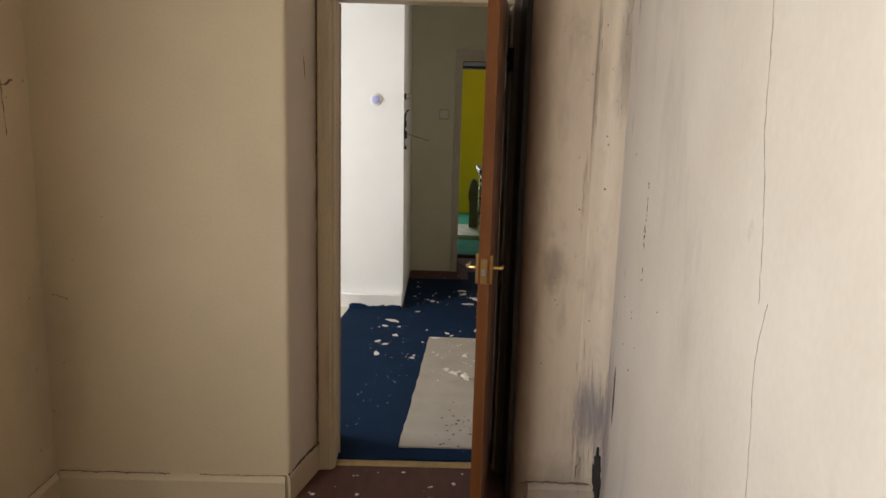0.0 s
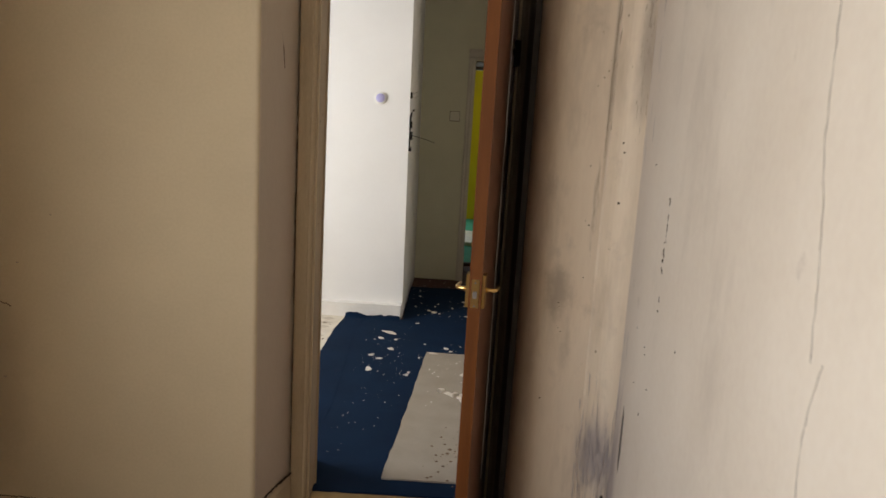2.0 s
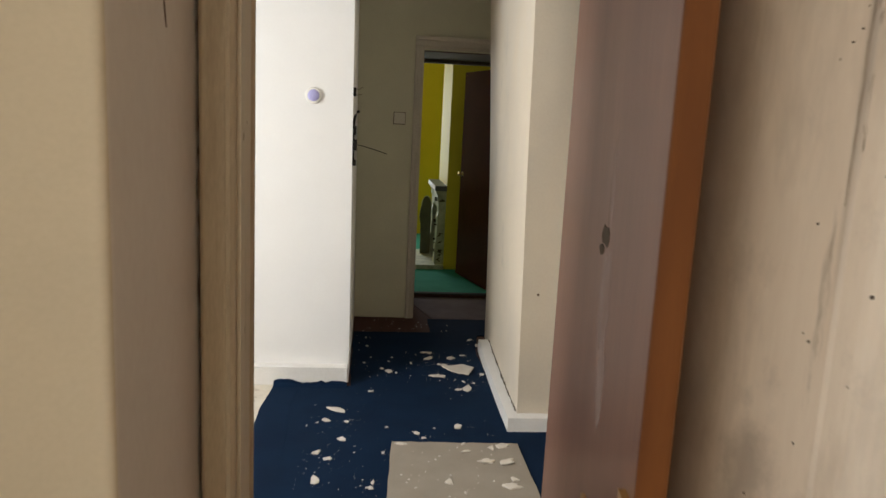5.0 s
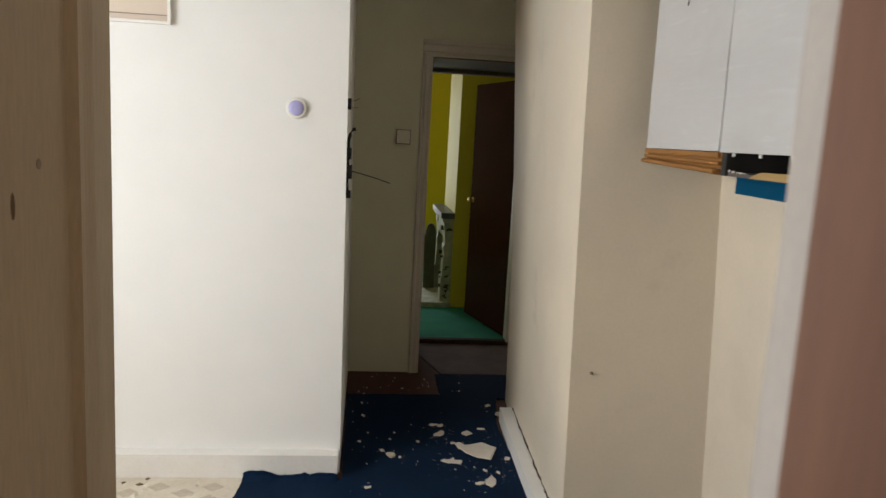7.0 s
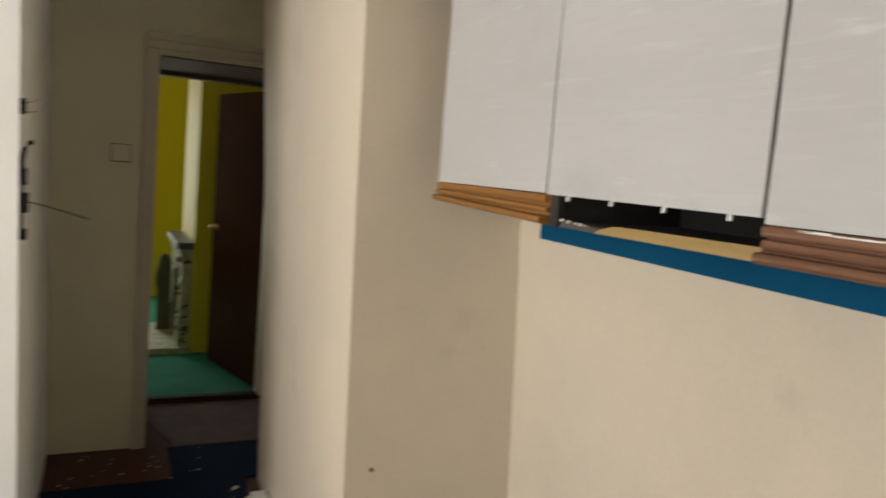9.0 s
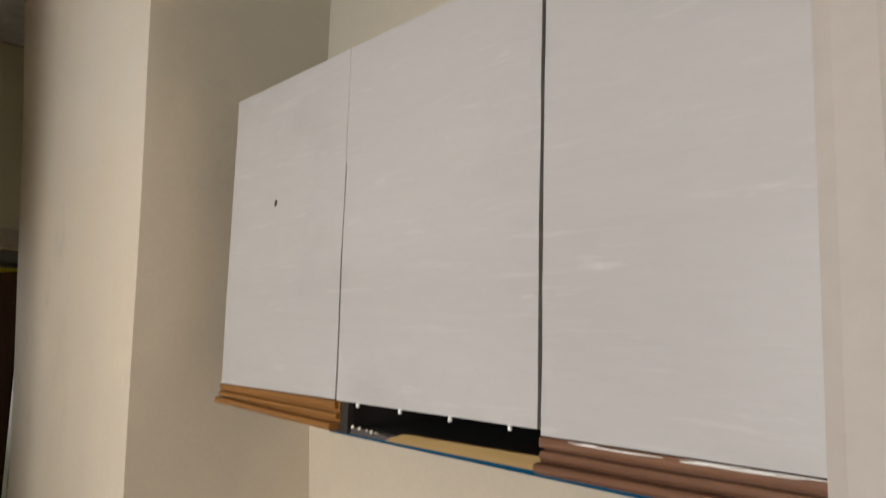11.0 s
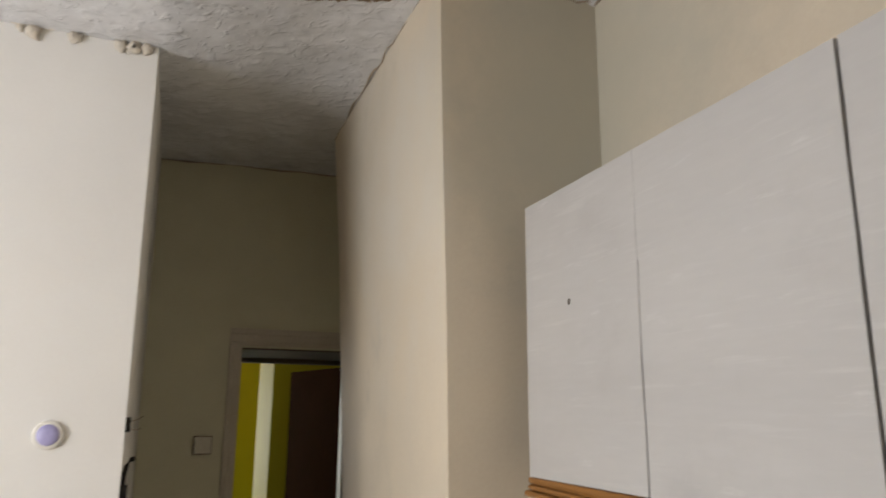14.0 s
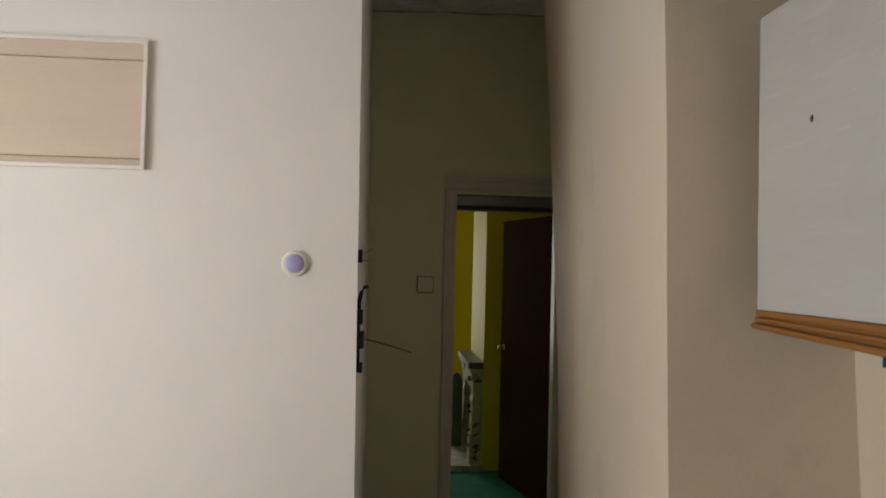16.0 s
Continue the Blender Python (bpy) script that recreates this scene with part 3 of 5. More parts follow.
# ---- doorway between back room and kitchen ----
frame_1 = tagged(base("door_frame", (0.4, 3.0, 0), "yellowed gloss-painted wooden door frame in the thick wall", "door frame"), kind="structure")
bm = B()
prism(bm, [(-0.019, 2.905), (0.054, 2.905), (0.052, 3.03), (0.060, 3.035), (0.058, 3.049), (-0.019, 3.049)], 0, 2.0)
part("jamb", bm, M["trim"], frame_1, bevel=0.003)
bm = B()
prism(bm, [(0.829, 3.099), (0.829, 2.905), (0.758, 2.905), (0.758, 2.97), (0.784, 2.985), (0.784, 3.099)][::-1], 0, 2.0)
part("jamb", bm, M["trim"], frame_1, "yellowed jamb with filled screw holes", bevel=0.004)
bm = B()
box(bm, -0.019, 0.829, 2.905, 3.0, 2.0, 2.054)
part("head", bm, M["trim"], frame_1, bevel=0.003)
# plastered reveals on the kitchen side, running up past the frame
bm = B()
prism(bm, [(-0.019, 3.05), (0.044, 3.05), (0.041, 3.12), (0.032, 3.125), (0.02, 3.21), (0.017, 3.236), (-0.019, 3.236)], 0, CEIL)
structure("wall_reveal_left", bm, M["trim"], "yellowed painted reveal of the thick wall", "wall", bevel=0.004)
bm = B()
rings = []
for k in range(121):
    z = CEIL * k / 120
    rings.append([bm.verts.new((x + (0.0016 * noise.noise((40 * y, 5.0, 7.0 * z)) + 0.0006 * noise.noise((90 * y, 2.0, 31.0 * z)) if 3.155 < y and x < 0.78 else 0), y, z))
                  for x, y in ((0.829, 3.1), (0.829, 3.24), (0.767, 3.24), (0.764, 3.23), (0.762, 3.208), (0.7605, 3.205), (0.7597, 3.158), (0.784, 3.152), (0.784, 3.1))])
for a, b in zip(rings, rings[1:]):
    for i in range(9):
        bm.faces.new((a[i], a[(i + 1) % 9], b[(i + 1) % 9], b[i]))
bm.faces.new(rings[0][::-1]), bm.faces.new(rings[-1])
structure("wall_reveal_right", bm, M["reveal"], "pinkish painted reveal with old screw holes", "wall")
for y, z, r in ((3.186, 1.995, 0.0008), (3.179, 1.99, 0.0012), (3.1775, 1.988, 0.001)):
    bm = B(); lathe(bm, [(r * 1.3, 0.0), (r, 0.0012), (r * 0.3, 0.0014)], (0.7602, y, z), (-1, 0, 0), 9)
    thing("screw_hole", bm, M["grime"], "small dark screw hole in the reveal", "hole", "screw holes in the reveal")


def architrave(x0, x1, y, z0, z1, outer_left, flat=False):
    """A stepped upright moulding; its thick edge lies on the outer side."""
    bm = B()
    w = x1 - x0
    if flat:
        pts = [(0, 0), (w, 0), (w, 0.008), (0.96 * w, 0.013), (0.86 * w, 0.019), (0.74 * w, 0.0165), (0.7 * w, 0.018), (0.12 * w, 0.023), (0.04 * w, 0.021), (0, 0.015)]
    else:
        pts = [(0, 0), (w, 0), (w, 0.010), (0.78 * w, 0.012), (0.72 * w, 0.017), (0.35 * w, 0.018), (0.28 * w, 0.024), (0.06 * w, 0.026), (0, 0.02)]
    pts = [(x0 + u if outer_left else x1 - u, y - v) for u, v in pts]
    profile(bm, pts, "z", z0, z1)
    return bm


part("architrave", architrave(-0.018, 0.046, 2.905, 0, 2.06, True, True), M["trim"], frame_1, "yellowed architrave streaked with dirt")
# grime plus the shade behind the door, both in the colour
part("architrave", architrave(0.764, 0.799, 2.905, 0, 2.06, False), M["shade_brown"], frame_1, "grimy brown architrave behind the door, darkened for shade")
# added board: its near-black colour paints the shade between door and pier
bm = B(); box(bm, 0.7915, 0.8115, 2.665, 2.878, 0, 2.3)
part("reveal_shade", bm, M["dark_inside"], frame_1, "added near-black board for the shade in the reveal", bevel=0.002)
bm = B()
profile(bm, [(2.905, 2.0), (2.905, 2.06), (2.88, 2.06), (2.882, 2.03), (2.89, 2.02), (2.89, 2.0)], "x", 0.046, 0.764)
part("architrave_head", bm, M["trim"], frame_1)
bm = B()
profile(bm, [(2.925, 0.001), (2.93, 0.008), (2.95, 0.011), (2.97, 0.008), (2.975, 0.001)], "x", 0.056, 0.757)
part("threshold_strip", bm, M["raw_wood"], frame_1, "worn pale wooden threshold strip")
# old gouges in the jamb
for y, z, h in ((2.937, 1.504, 0.011), (2.978, 1.53, 0.005), (2.955, 1.12, 0.009)):
    bm = B()
    lathe(bm, [(0.003, -0.002), (0.0035, 0.0003), (0.002, 0.0007), (0.0004, 0.0009)], (0.0532, y, z), (1, 0, 0), 9)
    for v in bm.verts:
        v.co.z = z + (v.co.z - z) * h / 0.0035 * (0.8 + 0.4 * noise.noise((90 * v.co.y, 3.0, 1.0)))
    part("gouge", bm, M["stain_brown"] if h > 0.01 else M["gap_brown"], frame_1, "dark gouge in the painted jamb")
# old latch keep high on the jamb
bm = B()
box(bm, 0.748, 0.768, 2.872, 2.902, 1.74, 1.83)
box(bm, 0.742, 0.752, 2.876, 2.89, 1.78, 1.80)
part("latch_keep", bm, M["black"], frame_1, "blackened metal latch keep", bevel=0.002)

# the open door: u runs from the free edge to the hinges, v to its bright face
door = tagged(base("door_1", (0.642, 2.3, 0), "brown gloss-painted door standing open, scuffed and chipped", "door"), kind="structure")
DU = Vector((0.1136, 0.838, 0)).normalized()
DM = Matrix.Translation((0.644, 2.3, 0)) @ Matrix(((DU.x, -DU.y, 0), (DU.y, DU.x, 0), (0, 0, 1))).to_4x4()


def door_part(name, bm, mat, parent, label="", bevel=0.0, smooth=False):
    bm.transform(DM)
    return part(name, bm, M[mat], parent, label, bevel, smooth)


bm = B()
box(bm, 0.006, 0.845, -0.019, 0.019, 0.012, 1.985)
door_part("leaf", bm, "door_brown", door, "flat brown gloss leaf with pale scuffs", 0.002)
bm = B()
box(bm, 0.0, 0.006, -0.019, 0.019, 0.012, 1.985)
door_part("edge_lipping", bm, "edge_wood", door, "orange-stained bare wooden edge", 0.0015)
bm = B()
box(bm, -0.0025, 0.0, -0.0115, 0.0115, 1.0, 1.085)
lock = door_part("lock_plate", bm, "brass", door, "worn brass lock forend", 0.001)
bm = B()
box(bm, -0.009, -0.0027, -0.006, 0.006, 1.03, 1.05)
door_part("latch_bolt", bm, "steel", lock, "", 0.002)
for v in (-0.006, 0.006):
    for z in (1.005, 1.075):
        bm = B()
        lathe(bm, [(0.0, 0.0), (0.003, 0.0), (0.0025, 0.0012), (0.0, 0.0013)], (-0.0026, 0.0, z), (-1, 0, 0), 10)
        if v > 0:
            door_part("screw", bm, "steel", lock)
        else:
            bm.free()
for side in (-1, 1):
    bm = B()
    y0, y1 = sorted((side * 0.0193, side * 0.029))
    box(bm, 0.006, 0.046, y0, y1, 0.998, 1.098)
    handle = door_part("handle_plate", bm, "brass", door, "brass lever handle on a plain back plate", 0.002)
    bm = B()
    tube(bm, [(0.028, side * 0.029, 1.05), (0.028, side * 0.038, 1.05), (0.029, side * 0.052, 1.05), (0.034, side * 0.058, 1.05), (0.06, side * 0.06, 1.049), (0.095, side * 0.06, 1.047), (0.12, side * 0.058, 1.046)], [0.0085, 0.0065, 0.006, 0.006, 0.006, 0.0055, 0.004], 12)
    door_part("lever", bm, "brass", handle, "", 0, True)
# gouged hole low on the leaf, with torn paint
for u, z, w, h in ((0.319, 1.385, 0.035, 0.022), (0.344, 1.36, 0.02, 0.012)):
    bm = B()
    pts = [(u + w * (0.7 + 0.3 * random.random()) * math.cos(a), z + h * (0.6 + 0.4 * random.random()) * math.sin(a)) for a in (2 * math.pi * k / 14 for k in range(14))]
    profile(bm, pts, "y", 0.0192, 0.0205)
    door_part("gouge", bm, "grime", door, "dark torn gouge in the door face")
for u, z, w, h, sd in ((0.29, 1.28, 0.05, 0.11, 1), (0.3, 1.47, 0.025, 0.09, 2), (0.27, 1.16, 0.035, 0.08, 3)):
    bm = B()
    gs = random.Random(sd)
    profile(bm, [(u + w * gs.uniform(0.55, 1) * math.cos(a), z + h * gs.uniform(0.6, 1) * math.sin(a)) for a in (2 * math.pi * k / 22 for k in range(22))], "y", 0.0188, 0.0193)
    door_part("scuff", bm, "scuffed", door, "greyish rubbed patch in the gloss paint")
bm = B()
tube(bm, [(0.505 + 0.0015 * noise.noise((0.0, 3.0, 5.0 * k)), -0.0192, 0.2 + 1.77 * k / 16) for k in range(17)], [0.0022 + 0.0012 * noise.noise((1.0, 3.0, 4.3 * k)) for k in range(17)], 6)
door_part("paint_line", bm, "white_trim", door, "thin pale paint line down the door back")
for z in (0.25, 1.05, 1.75):
    bm = B()
    tube(bm, [(0.848, 0.012, z - 0.045), (0.848, 0.012, z + 0.045)], 0.0055, 10)
    door_part("hinge", bm, "steel", door, "dull steel butt hinge")

# skirting boards of the back room
SK = [(0, 0), (0.018, 0), (0.018, 0.095), (0.012, 0.108), (0.008, 0.12), (0, 0.12)]


def skirting(name, a, b, height, thick, mat, label):
    """A moulded board from a to b along the floor; it stands to the right of that line."""
    bm = B()
    a, b = Vector((*a, 0)), Vector((*b, 0))
    d = (b - a).normalized()
    r = Vector((d.y, -d.x, 0))
    ends = [[bm.verts.new(p + r * (u / 0.018 * thick) + Vector((0, 0, w / 0.12 * height))) for u, w in SK] for p in (a, b)]
    bm.faces.new(ends[0]), bm.faces.new(ends[1][::-1])
    for i in range(len(SK)):
        j = (i + 1) % len(SK)
        bm.faces.new((ends[0][j], ends[0][i], ends[1][i], ends[1][j]))
    return structure(name, bm, M[mat], label, "skirting")


skirting("baseboard", (-1.0, 2.598), (-0.1, 2.598), 0.12, 0.018, "beige", "beige painted skirting with a dirty top edge")
skirting("baseboard", (-0.096, 2.602), (-0.024, 2.9), 0.12, 0.014, "beige", "short beige skirting in the splayed reveal")
skirting("baseboard", (-1.018, 1.0), (-1.018, 2.578), 0.12, 0.018, "beige", "beige painted skirting along the side wall")
skirting("baseboard", (0.87, 2.588), (1.135, 2.588), 0.125, 0.016, "pier", "stained skirting under the damp pier")
crack("skirting_gap", [(-1.0, 2.588, 0.124), (-0.8, 2.588, 0.123), (-0.56, 2.588, 0.121)], 0.002, "brown dirt line on the skirting top", 0.003, mat="stain_brown")
crack("skirting_gap", [(-0.44, 2.588, 0.12), (-0.25, 2.588, 0.12), (-0.1, 2.588, 0.122)], 0.0016, "brown dirt line on the skirting top", 0.002, mat="stain_brown")
crack("skirting_gap", [(-0.088, 2.6, 0.124), (-0.05, 2.75, 0.13), (-0.012, 2.895, 0.126)], 0.004, "dark dirt line in the reveal", 0.002)
crack("skirting_gap", [(0.83, 2.578, 0.128), (1.13, 2.57, 0.128)], 0.0025, "dark dirt line under the pier", 0.003, mat="stain_brown")
crack("skirting_gap", [(-1.006, 1.2, 0.124), (-1.006, 2.57, 0.124)], 0.002, "brown dirt line along the side wall", 0.002, mat="stain_brown")

crack("frame_gap", [(-0.02, 2.9, 0.14), (-0.019, 2.899, 0.8), (-0.02, 2.899, 1.4), (-0.019, 2.9, 2.0)], 0.0024, "dirty brown gap between wall and architrave", 0.002, mat="stain_brown")
crack("wall_scuff", [(-1.018, 2.42, 1.85), (-1.018, 2.43, 1.62), (-1.018, 2.44, 1.45)], 0.0012, "thin brown scratch on the side wall", 0.003, 0, 10, mat="stain_brown")
crack("wall_scuff", [(-1.018, 2.5, 1.64), (-1.018, 2.43, 1.62), (-1.018, 2.36, 1.645)], 0.003, "brown smudge on the side wall", 0.005, 0, 8, mat="stain_brown")
crack("wall_scuff", [(-0.985, 2.599, 0.845), (-0.95, 2.599, 0.836), (-0.925, 2.599, 0.825)], 0.0015, "faint scuff on the beige wall", 0.002, 1, 5, mat="stain_brown")
crack("wall_scuff", [(-0.052, 2.768, 1.8), (-0.048, 2.79, 1.68)], 0.002, "dark scuff in the reveal", 0.002, None, 6, mat="stain_brown")

for y, z, r in ((2.505, 0.852, 0.006), (2.5, 0.83, 0.004), (2.517, 0.569, 0.006), (2.502, 0.249, 0.006), (2.46, 1.58, 0.004), (2.57, 1.64, 0.006)):
    bm = B()
    lathe(bm, [(r * 0.2, -0.002), (r, -0.0005), (r * 0.8, 0.0008), (0.0005, 0.0012)], (-1.02, y, z), (1, 0, 0), 9)
    thing("wall_speck", bm, M["gap_brown"], "brown speck of dirt on the side wall", "stain", "specks on the side wall")
for x, z, r in ((-1.013, 0.369, 0.006), (-0.99, 0.366, 0.003), (-0.96, 0.57, 0.004), (-0.9, 0.98, 0.003), (-0.78, 1.15, 0.0025)):
    bm = B()
    lathe(bm, [(r * 0.2, -0.002), (r, -0.0005), (r * 0.8, 0.0008), (0.0005, 0.0012)], (x, 2.6, z), (0, -1, 0), 9)
    for v in bm.verts:
        v.co.x = x + (v.co.x - x) * 1.9
    thing("wall_speck", bm, M["gap_brown"], "brown speck of dirt on the beige wall", "stain", "specks on the beige wall")

# cracks, drips and damp on the cream wall
crack("wall_crack", [(WX - 0.0003, 1.402, 1.82), (WX - 0.0003, 1.387, 1.664), (WX - 0.0003, 1.379, 1.53), (WX - 0.0003, 1.353, 1.44), (WX - 0.0003, 1.337, 1.337), (WX - 0.0003, 1.322, 1.2)], 0.0005, "long thin vertical crack in the plaster", 0.0026, 0, 9)
crack("wall_crack", [(WX - 0.0003, 1.283, 1.21), (WX - 0.0003, 1.306, 1.12), (WX - 0.0003, 1.311, 1.05), (WX - 0.0003, 1.303, 0.98), (WX - 0.0003, 1.29, 0.86), (WX - 0.0003, 1.285, 0.7)], 0.0005, "long thin vertical crack in the plaster", 0.0026, 0, 9)
gd = random.Random(12)
for k in range(38):
    z = 1.36 - 0.31 * gd.random() if k > 8 else gd.uniform(1.17, 1.23)
    y = 2.17 + gd.uniform(-0.002, 0.002) + (0.014 * gd.random() if 1.17 < z < 1.25 else 0)
    r = gd.uniform(0.001, 0.0026)
    bm = B()
    lathe(bm, [(r * 0.5, -0.001), (r, 0.0), (r * 0.7, 0.0008), (0.0003, 0.0012)], (WX, y, z), (-1, 0, 0), 8)
    for v in bm.verts:
        v.co.z = z + (v.co.z - z) * gd.uniform(1.6, 3.2)
    thing("drip_blob", bm, M["grime"], "dried brown drip mark on the cream wall", "stain", "drips on the cream wall")
spots = random.Random(5)
for y, z, r in ((2.169, 1.367, 0.005), (2.178, 1.196, 0.006), (2.17, 1.057, 0.006), (1.981, 1.0, 0.004), (2.358, 0.953, 0.004), (2.246, 0.723, 0.005), (2.255, 0.925, 0.003), (2.25, 0.905, 0.003), (2.345, 1.448, 0.004), (2.19, 0.82, 0.003), (2.33, 0.79, 0.003)):
    r *= 0.75
    bm = B()
    lathe(bm, [(r * 0.2, -0.002), (r, -0.0005), (r * 0.8, 0.0012), (0.0005, 0.002)], (WX, y, z), (-1, 0, 0), 9)
    for v in bm.verts:
        v.co.z += spots.uniform(-0.3, 0.6) * r
    thing("drip_blob", bm, M["grime"], "small dried brown blob on the wall", "stain", "drips on the cream wall")
for x, z, r in ((1.012, 1.226, 0.004), (1.017, 1.7, 0.003), (0.935, 0.96, 0.003), (0.938, 0.947, 0.002), (1.01, 1.05, 0.003), (0.95, 0.86, 0.003), (0.94, 0.875, 0.003), (1.06, 1.62, 0.003), (1.03, 1.72, 0.003), (0.9, 0.62, 0.004), (1.1, 1.55, 0.003), (1.0, 1.42, 0.003)):
    r *= 0.7
    bm = B()
    lathe(bm, [(r * 0.2, -0.002), (r, -0.0005), (r * 0.8, 0.0012), (0.0005, 0.002)], (x, 2.59, z), (0, -1, 0), 9)
    for v in bm.verts:
        v.co.z += spots.uniform(-0.3, 0.8) * r
    thing("damp_speck", bm, M["grime"], "small brown speck on the damp pier", "stain", "specks on the pier")


def ragged(cx, cz, w, h, seed, n=26, low=0.55):
    g = random.Random(seed)
    return [(cx + w / 2 * g.uniform(low, 1) * math.cos(a), cz + h / 2 * g.uniform(low, 1) * math.sin(a)) for a in (2 * math.pi * k / n for k in range(n))]




def boxing_y(x):
    """Where the face of the boxing lies: flat, then swept forward into the corner."""
    return 2.582 if x < 1.075 else 2.582 - 0.072 * ((x - 1.075) / (WX - 1.075)) ** 1.9


bm = B()
for v in profile(bm, ragged(0.0, 0.19, 0.062, 0.25, 3, 30, 0.45), "y", -0.004, 0.012):
    u, w, z = v.co
    v.co = (1.132 + 0.42 * u + 0.9 * w, 2.53 - 0.9 * u + 0.42 * w, z)
thing("plaster_gap", bm, M["dark_inside"], "black ragged hole where plaster fell from the corner", "hole")
bm = B()
profile(bm, ragged(2.41, 0.57, 0.026, 0.24, 8), "x", WX - 0.0012, WX + 0.001)
thing("mould_patch", bm, M["mould_dark"], "dark mould streak beside the wall corner", "stain")
for x, z, r in ((1.098, 1.307, 0.004), (1.095, 1.5, 0.003), (1.1, 1.47, 0.003)):
    bm = B()
    lathe(bm, [(r * 0.2, -0.002), (r, -0.0005), (r * 0.8, 0.0012), (0.0005, 0.002)], (x, boxing_y(x) - 0.001, z), (0, -1, 0), 9)
    thing("damp_speck", bm, M["grime"], "small brown speck on the damp pier", "stain", "specks on the pier")
bm = B()
profile(bm, [(1.046, 2.591), (1.054, 2.584)] + bend((1.075, 2.582), (1.125, 2.578), (WX, 2.51), 8) + [(1.15, 2.591)], "z", 0.13, 2.9)
structure("pier_boxing", bm, M["pier"], "shallow painted boxing on the damp pier", "boxing")
crack("pier_crack", [(1.06, 2.5815, 0.26), (1.075, 2.5815, 0.22), (1.058, 2.5815, 0.19), (1.06, 2.5815, 0.15)], 0.0014, "short crack low on the damp pier", 0.002, 1, 6)
bm = B()
gm = random.Random(31)
for k in range(170):
    x = 1.157 - 0.11 * gm.random() ** 1.7
    z = gm.uniform(0.14, 0.42) + 0.24 * gm.random() ** 2
    h = gm.uniform(0.015, 0.09)
    r = gm.uniform(0.0003, 0.0018)
    x -= 0.012
    w = boxing_y(x) - 0.0008
    tube(bm, [(x, w, z), (x + gm.uniform(-0.002, 0.002), w - 0.0004, z + h / 2), (x + gm.uniform(-0.003, 0.003), w, z + h)], [r * 0.3, r, r * 0.3], 5)
thing("mould_streaks", bm, M["mould"], "grey mould streaks low on the damp pier", "stain", kind="stuff")
bm = B()
for k in range(36):
    y = 2.505 - 0.1 * gm.random() ** 2
    z = 0.15 + 0.75 * gm.random() ** 1.5 if k % 3 else gm.uniform(1.4, 2.1)
    h = gm.uniform(0.02, 0.12)
    r = gm.uniform(0.0003, 0.0009)
    tube(bm, [(WX - 0.0003, y, z), (WX - 0.0007, y, z + h / 2), (WX - 0.0003, y, z + h)], [r * 0.3, r, r * 0.3], 5)
thing("mould_streaks", bm, M["mould"], "grey mould streaks in the wall corner", "stain", kind="stuff")
gv = random.Random(77)
bm = B()
for k in range(46):
    x = 1.128 + gv.gauss(0, 0.008) if k % 3 else 1.05 + gv.gauss(0, 0.004)
    x = min(x, WX - 0.004)
    z, h, r = gv.uniform(1.5, 1.95), gv.uniform(0.006, 0.05), gv.uniform(0.0003, 0.001)
    w = boxing_y(x) - 0.0006
    tube(bm, [(x, w, z), (x + gv.uniform(-0.002, 0.002), w - 0.0005, z + h / 2), (x + gv.uniform(-0.002, 0.002), w, z + h)], [r * 0.3, r, r * 0.3], 5)
thing("dirt_streaks", bm, M["corner_dirt"], "brown dirt streaks high on the damp pier", "stain", kind="stuff")
for k in range(8):
    x, z, r = gv.uniform(0.93, 1.11), gv.uniform(0.75, 1.9), gv.uniform(0.001, 0.0024)
    bm = B()
    lathe(bm, [(r * 0.2, -0.002), (r, -0.0005), (r * 0.8, 0.0008), (0.0004, 0.0012)], (x, boxing_y(x) - 0.001 if x > 1.054 else 2.59, z), (0, -1, 0), 8)
    for v in bm.verts:
        v.co.z = z + (v.co.z - z) * gv.uniform(1.0, 3.0)
    thing("damp_speck", bm, M["stain_brown"], "small brown speck on the damp pier", "stain", "specks on the pier")
crack("pier_crack", [(1.046, 2.588, 1.95), (1.042, 2.588, 1.7), (1.04, 2.588, 1.45)], 0.0005, "faint vertical scratch on the damp pier", 0.0015, 1, 10, mat="stain_brown")

# ---- kitchen fittings ----
bm = B(); box(bm, -2.2, 0.204, 5.607, 5.6745, 0.0, 0.112)
structure("baseboard", bm, M["white_trim"], "thick white gloss skirting under the white wall", "skirting", bevel=0.005)
bm = B()
pts = [(pier_x(y, 0) - 0.001, y) for y in (5.033, 5.3, 5.6, 5.9, 6.2, 6.32)]
out = [(x - 0.06 - 0.012 * (y - 5.03), y) for x, y in pts]
out[0] = (out[0][0], 4.965)
prism(bm, out + pts[::-1] + [(1.655, 5.033), (1.655, 4.965)], 0, 0.082)
structure("baseboard", bm, M["white_trim"], "chunky white skirting along the passage wall, chipped", "skirting", bevel=0.006)
crack("skirting_gap", [(pier_x(5.06, 0) - 0.006, 5.06, 0.084), (pier_x(5.6, 0) - 0.006, 5.6, 0.084), (pier_x(6.3, 0) - 0.006, 6.3, 0.084)], 0.004, "dark chipped gap behind the pier skirting", 0.003)

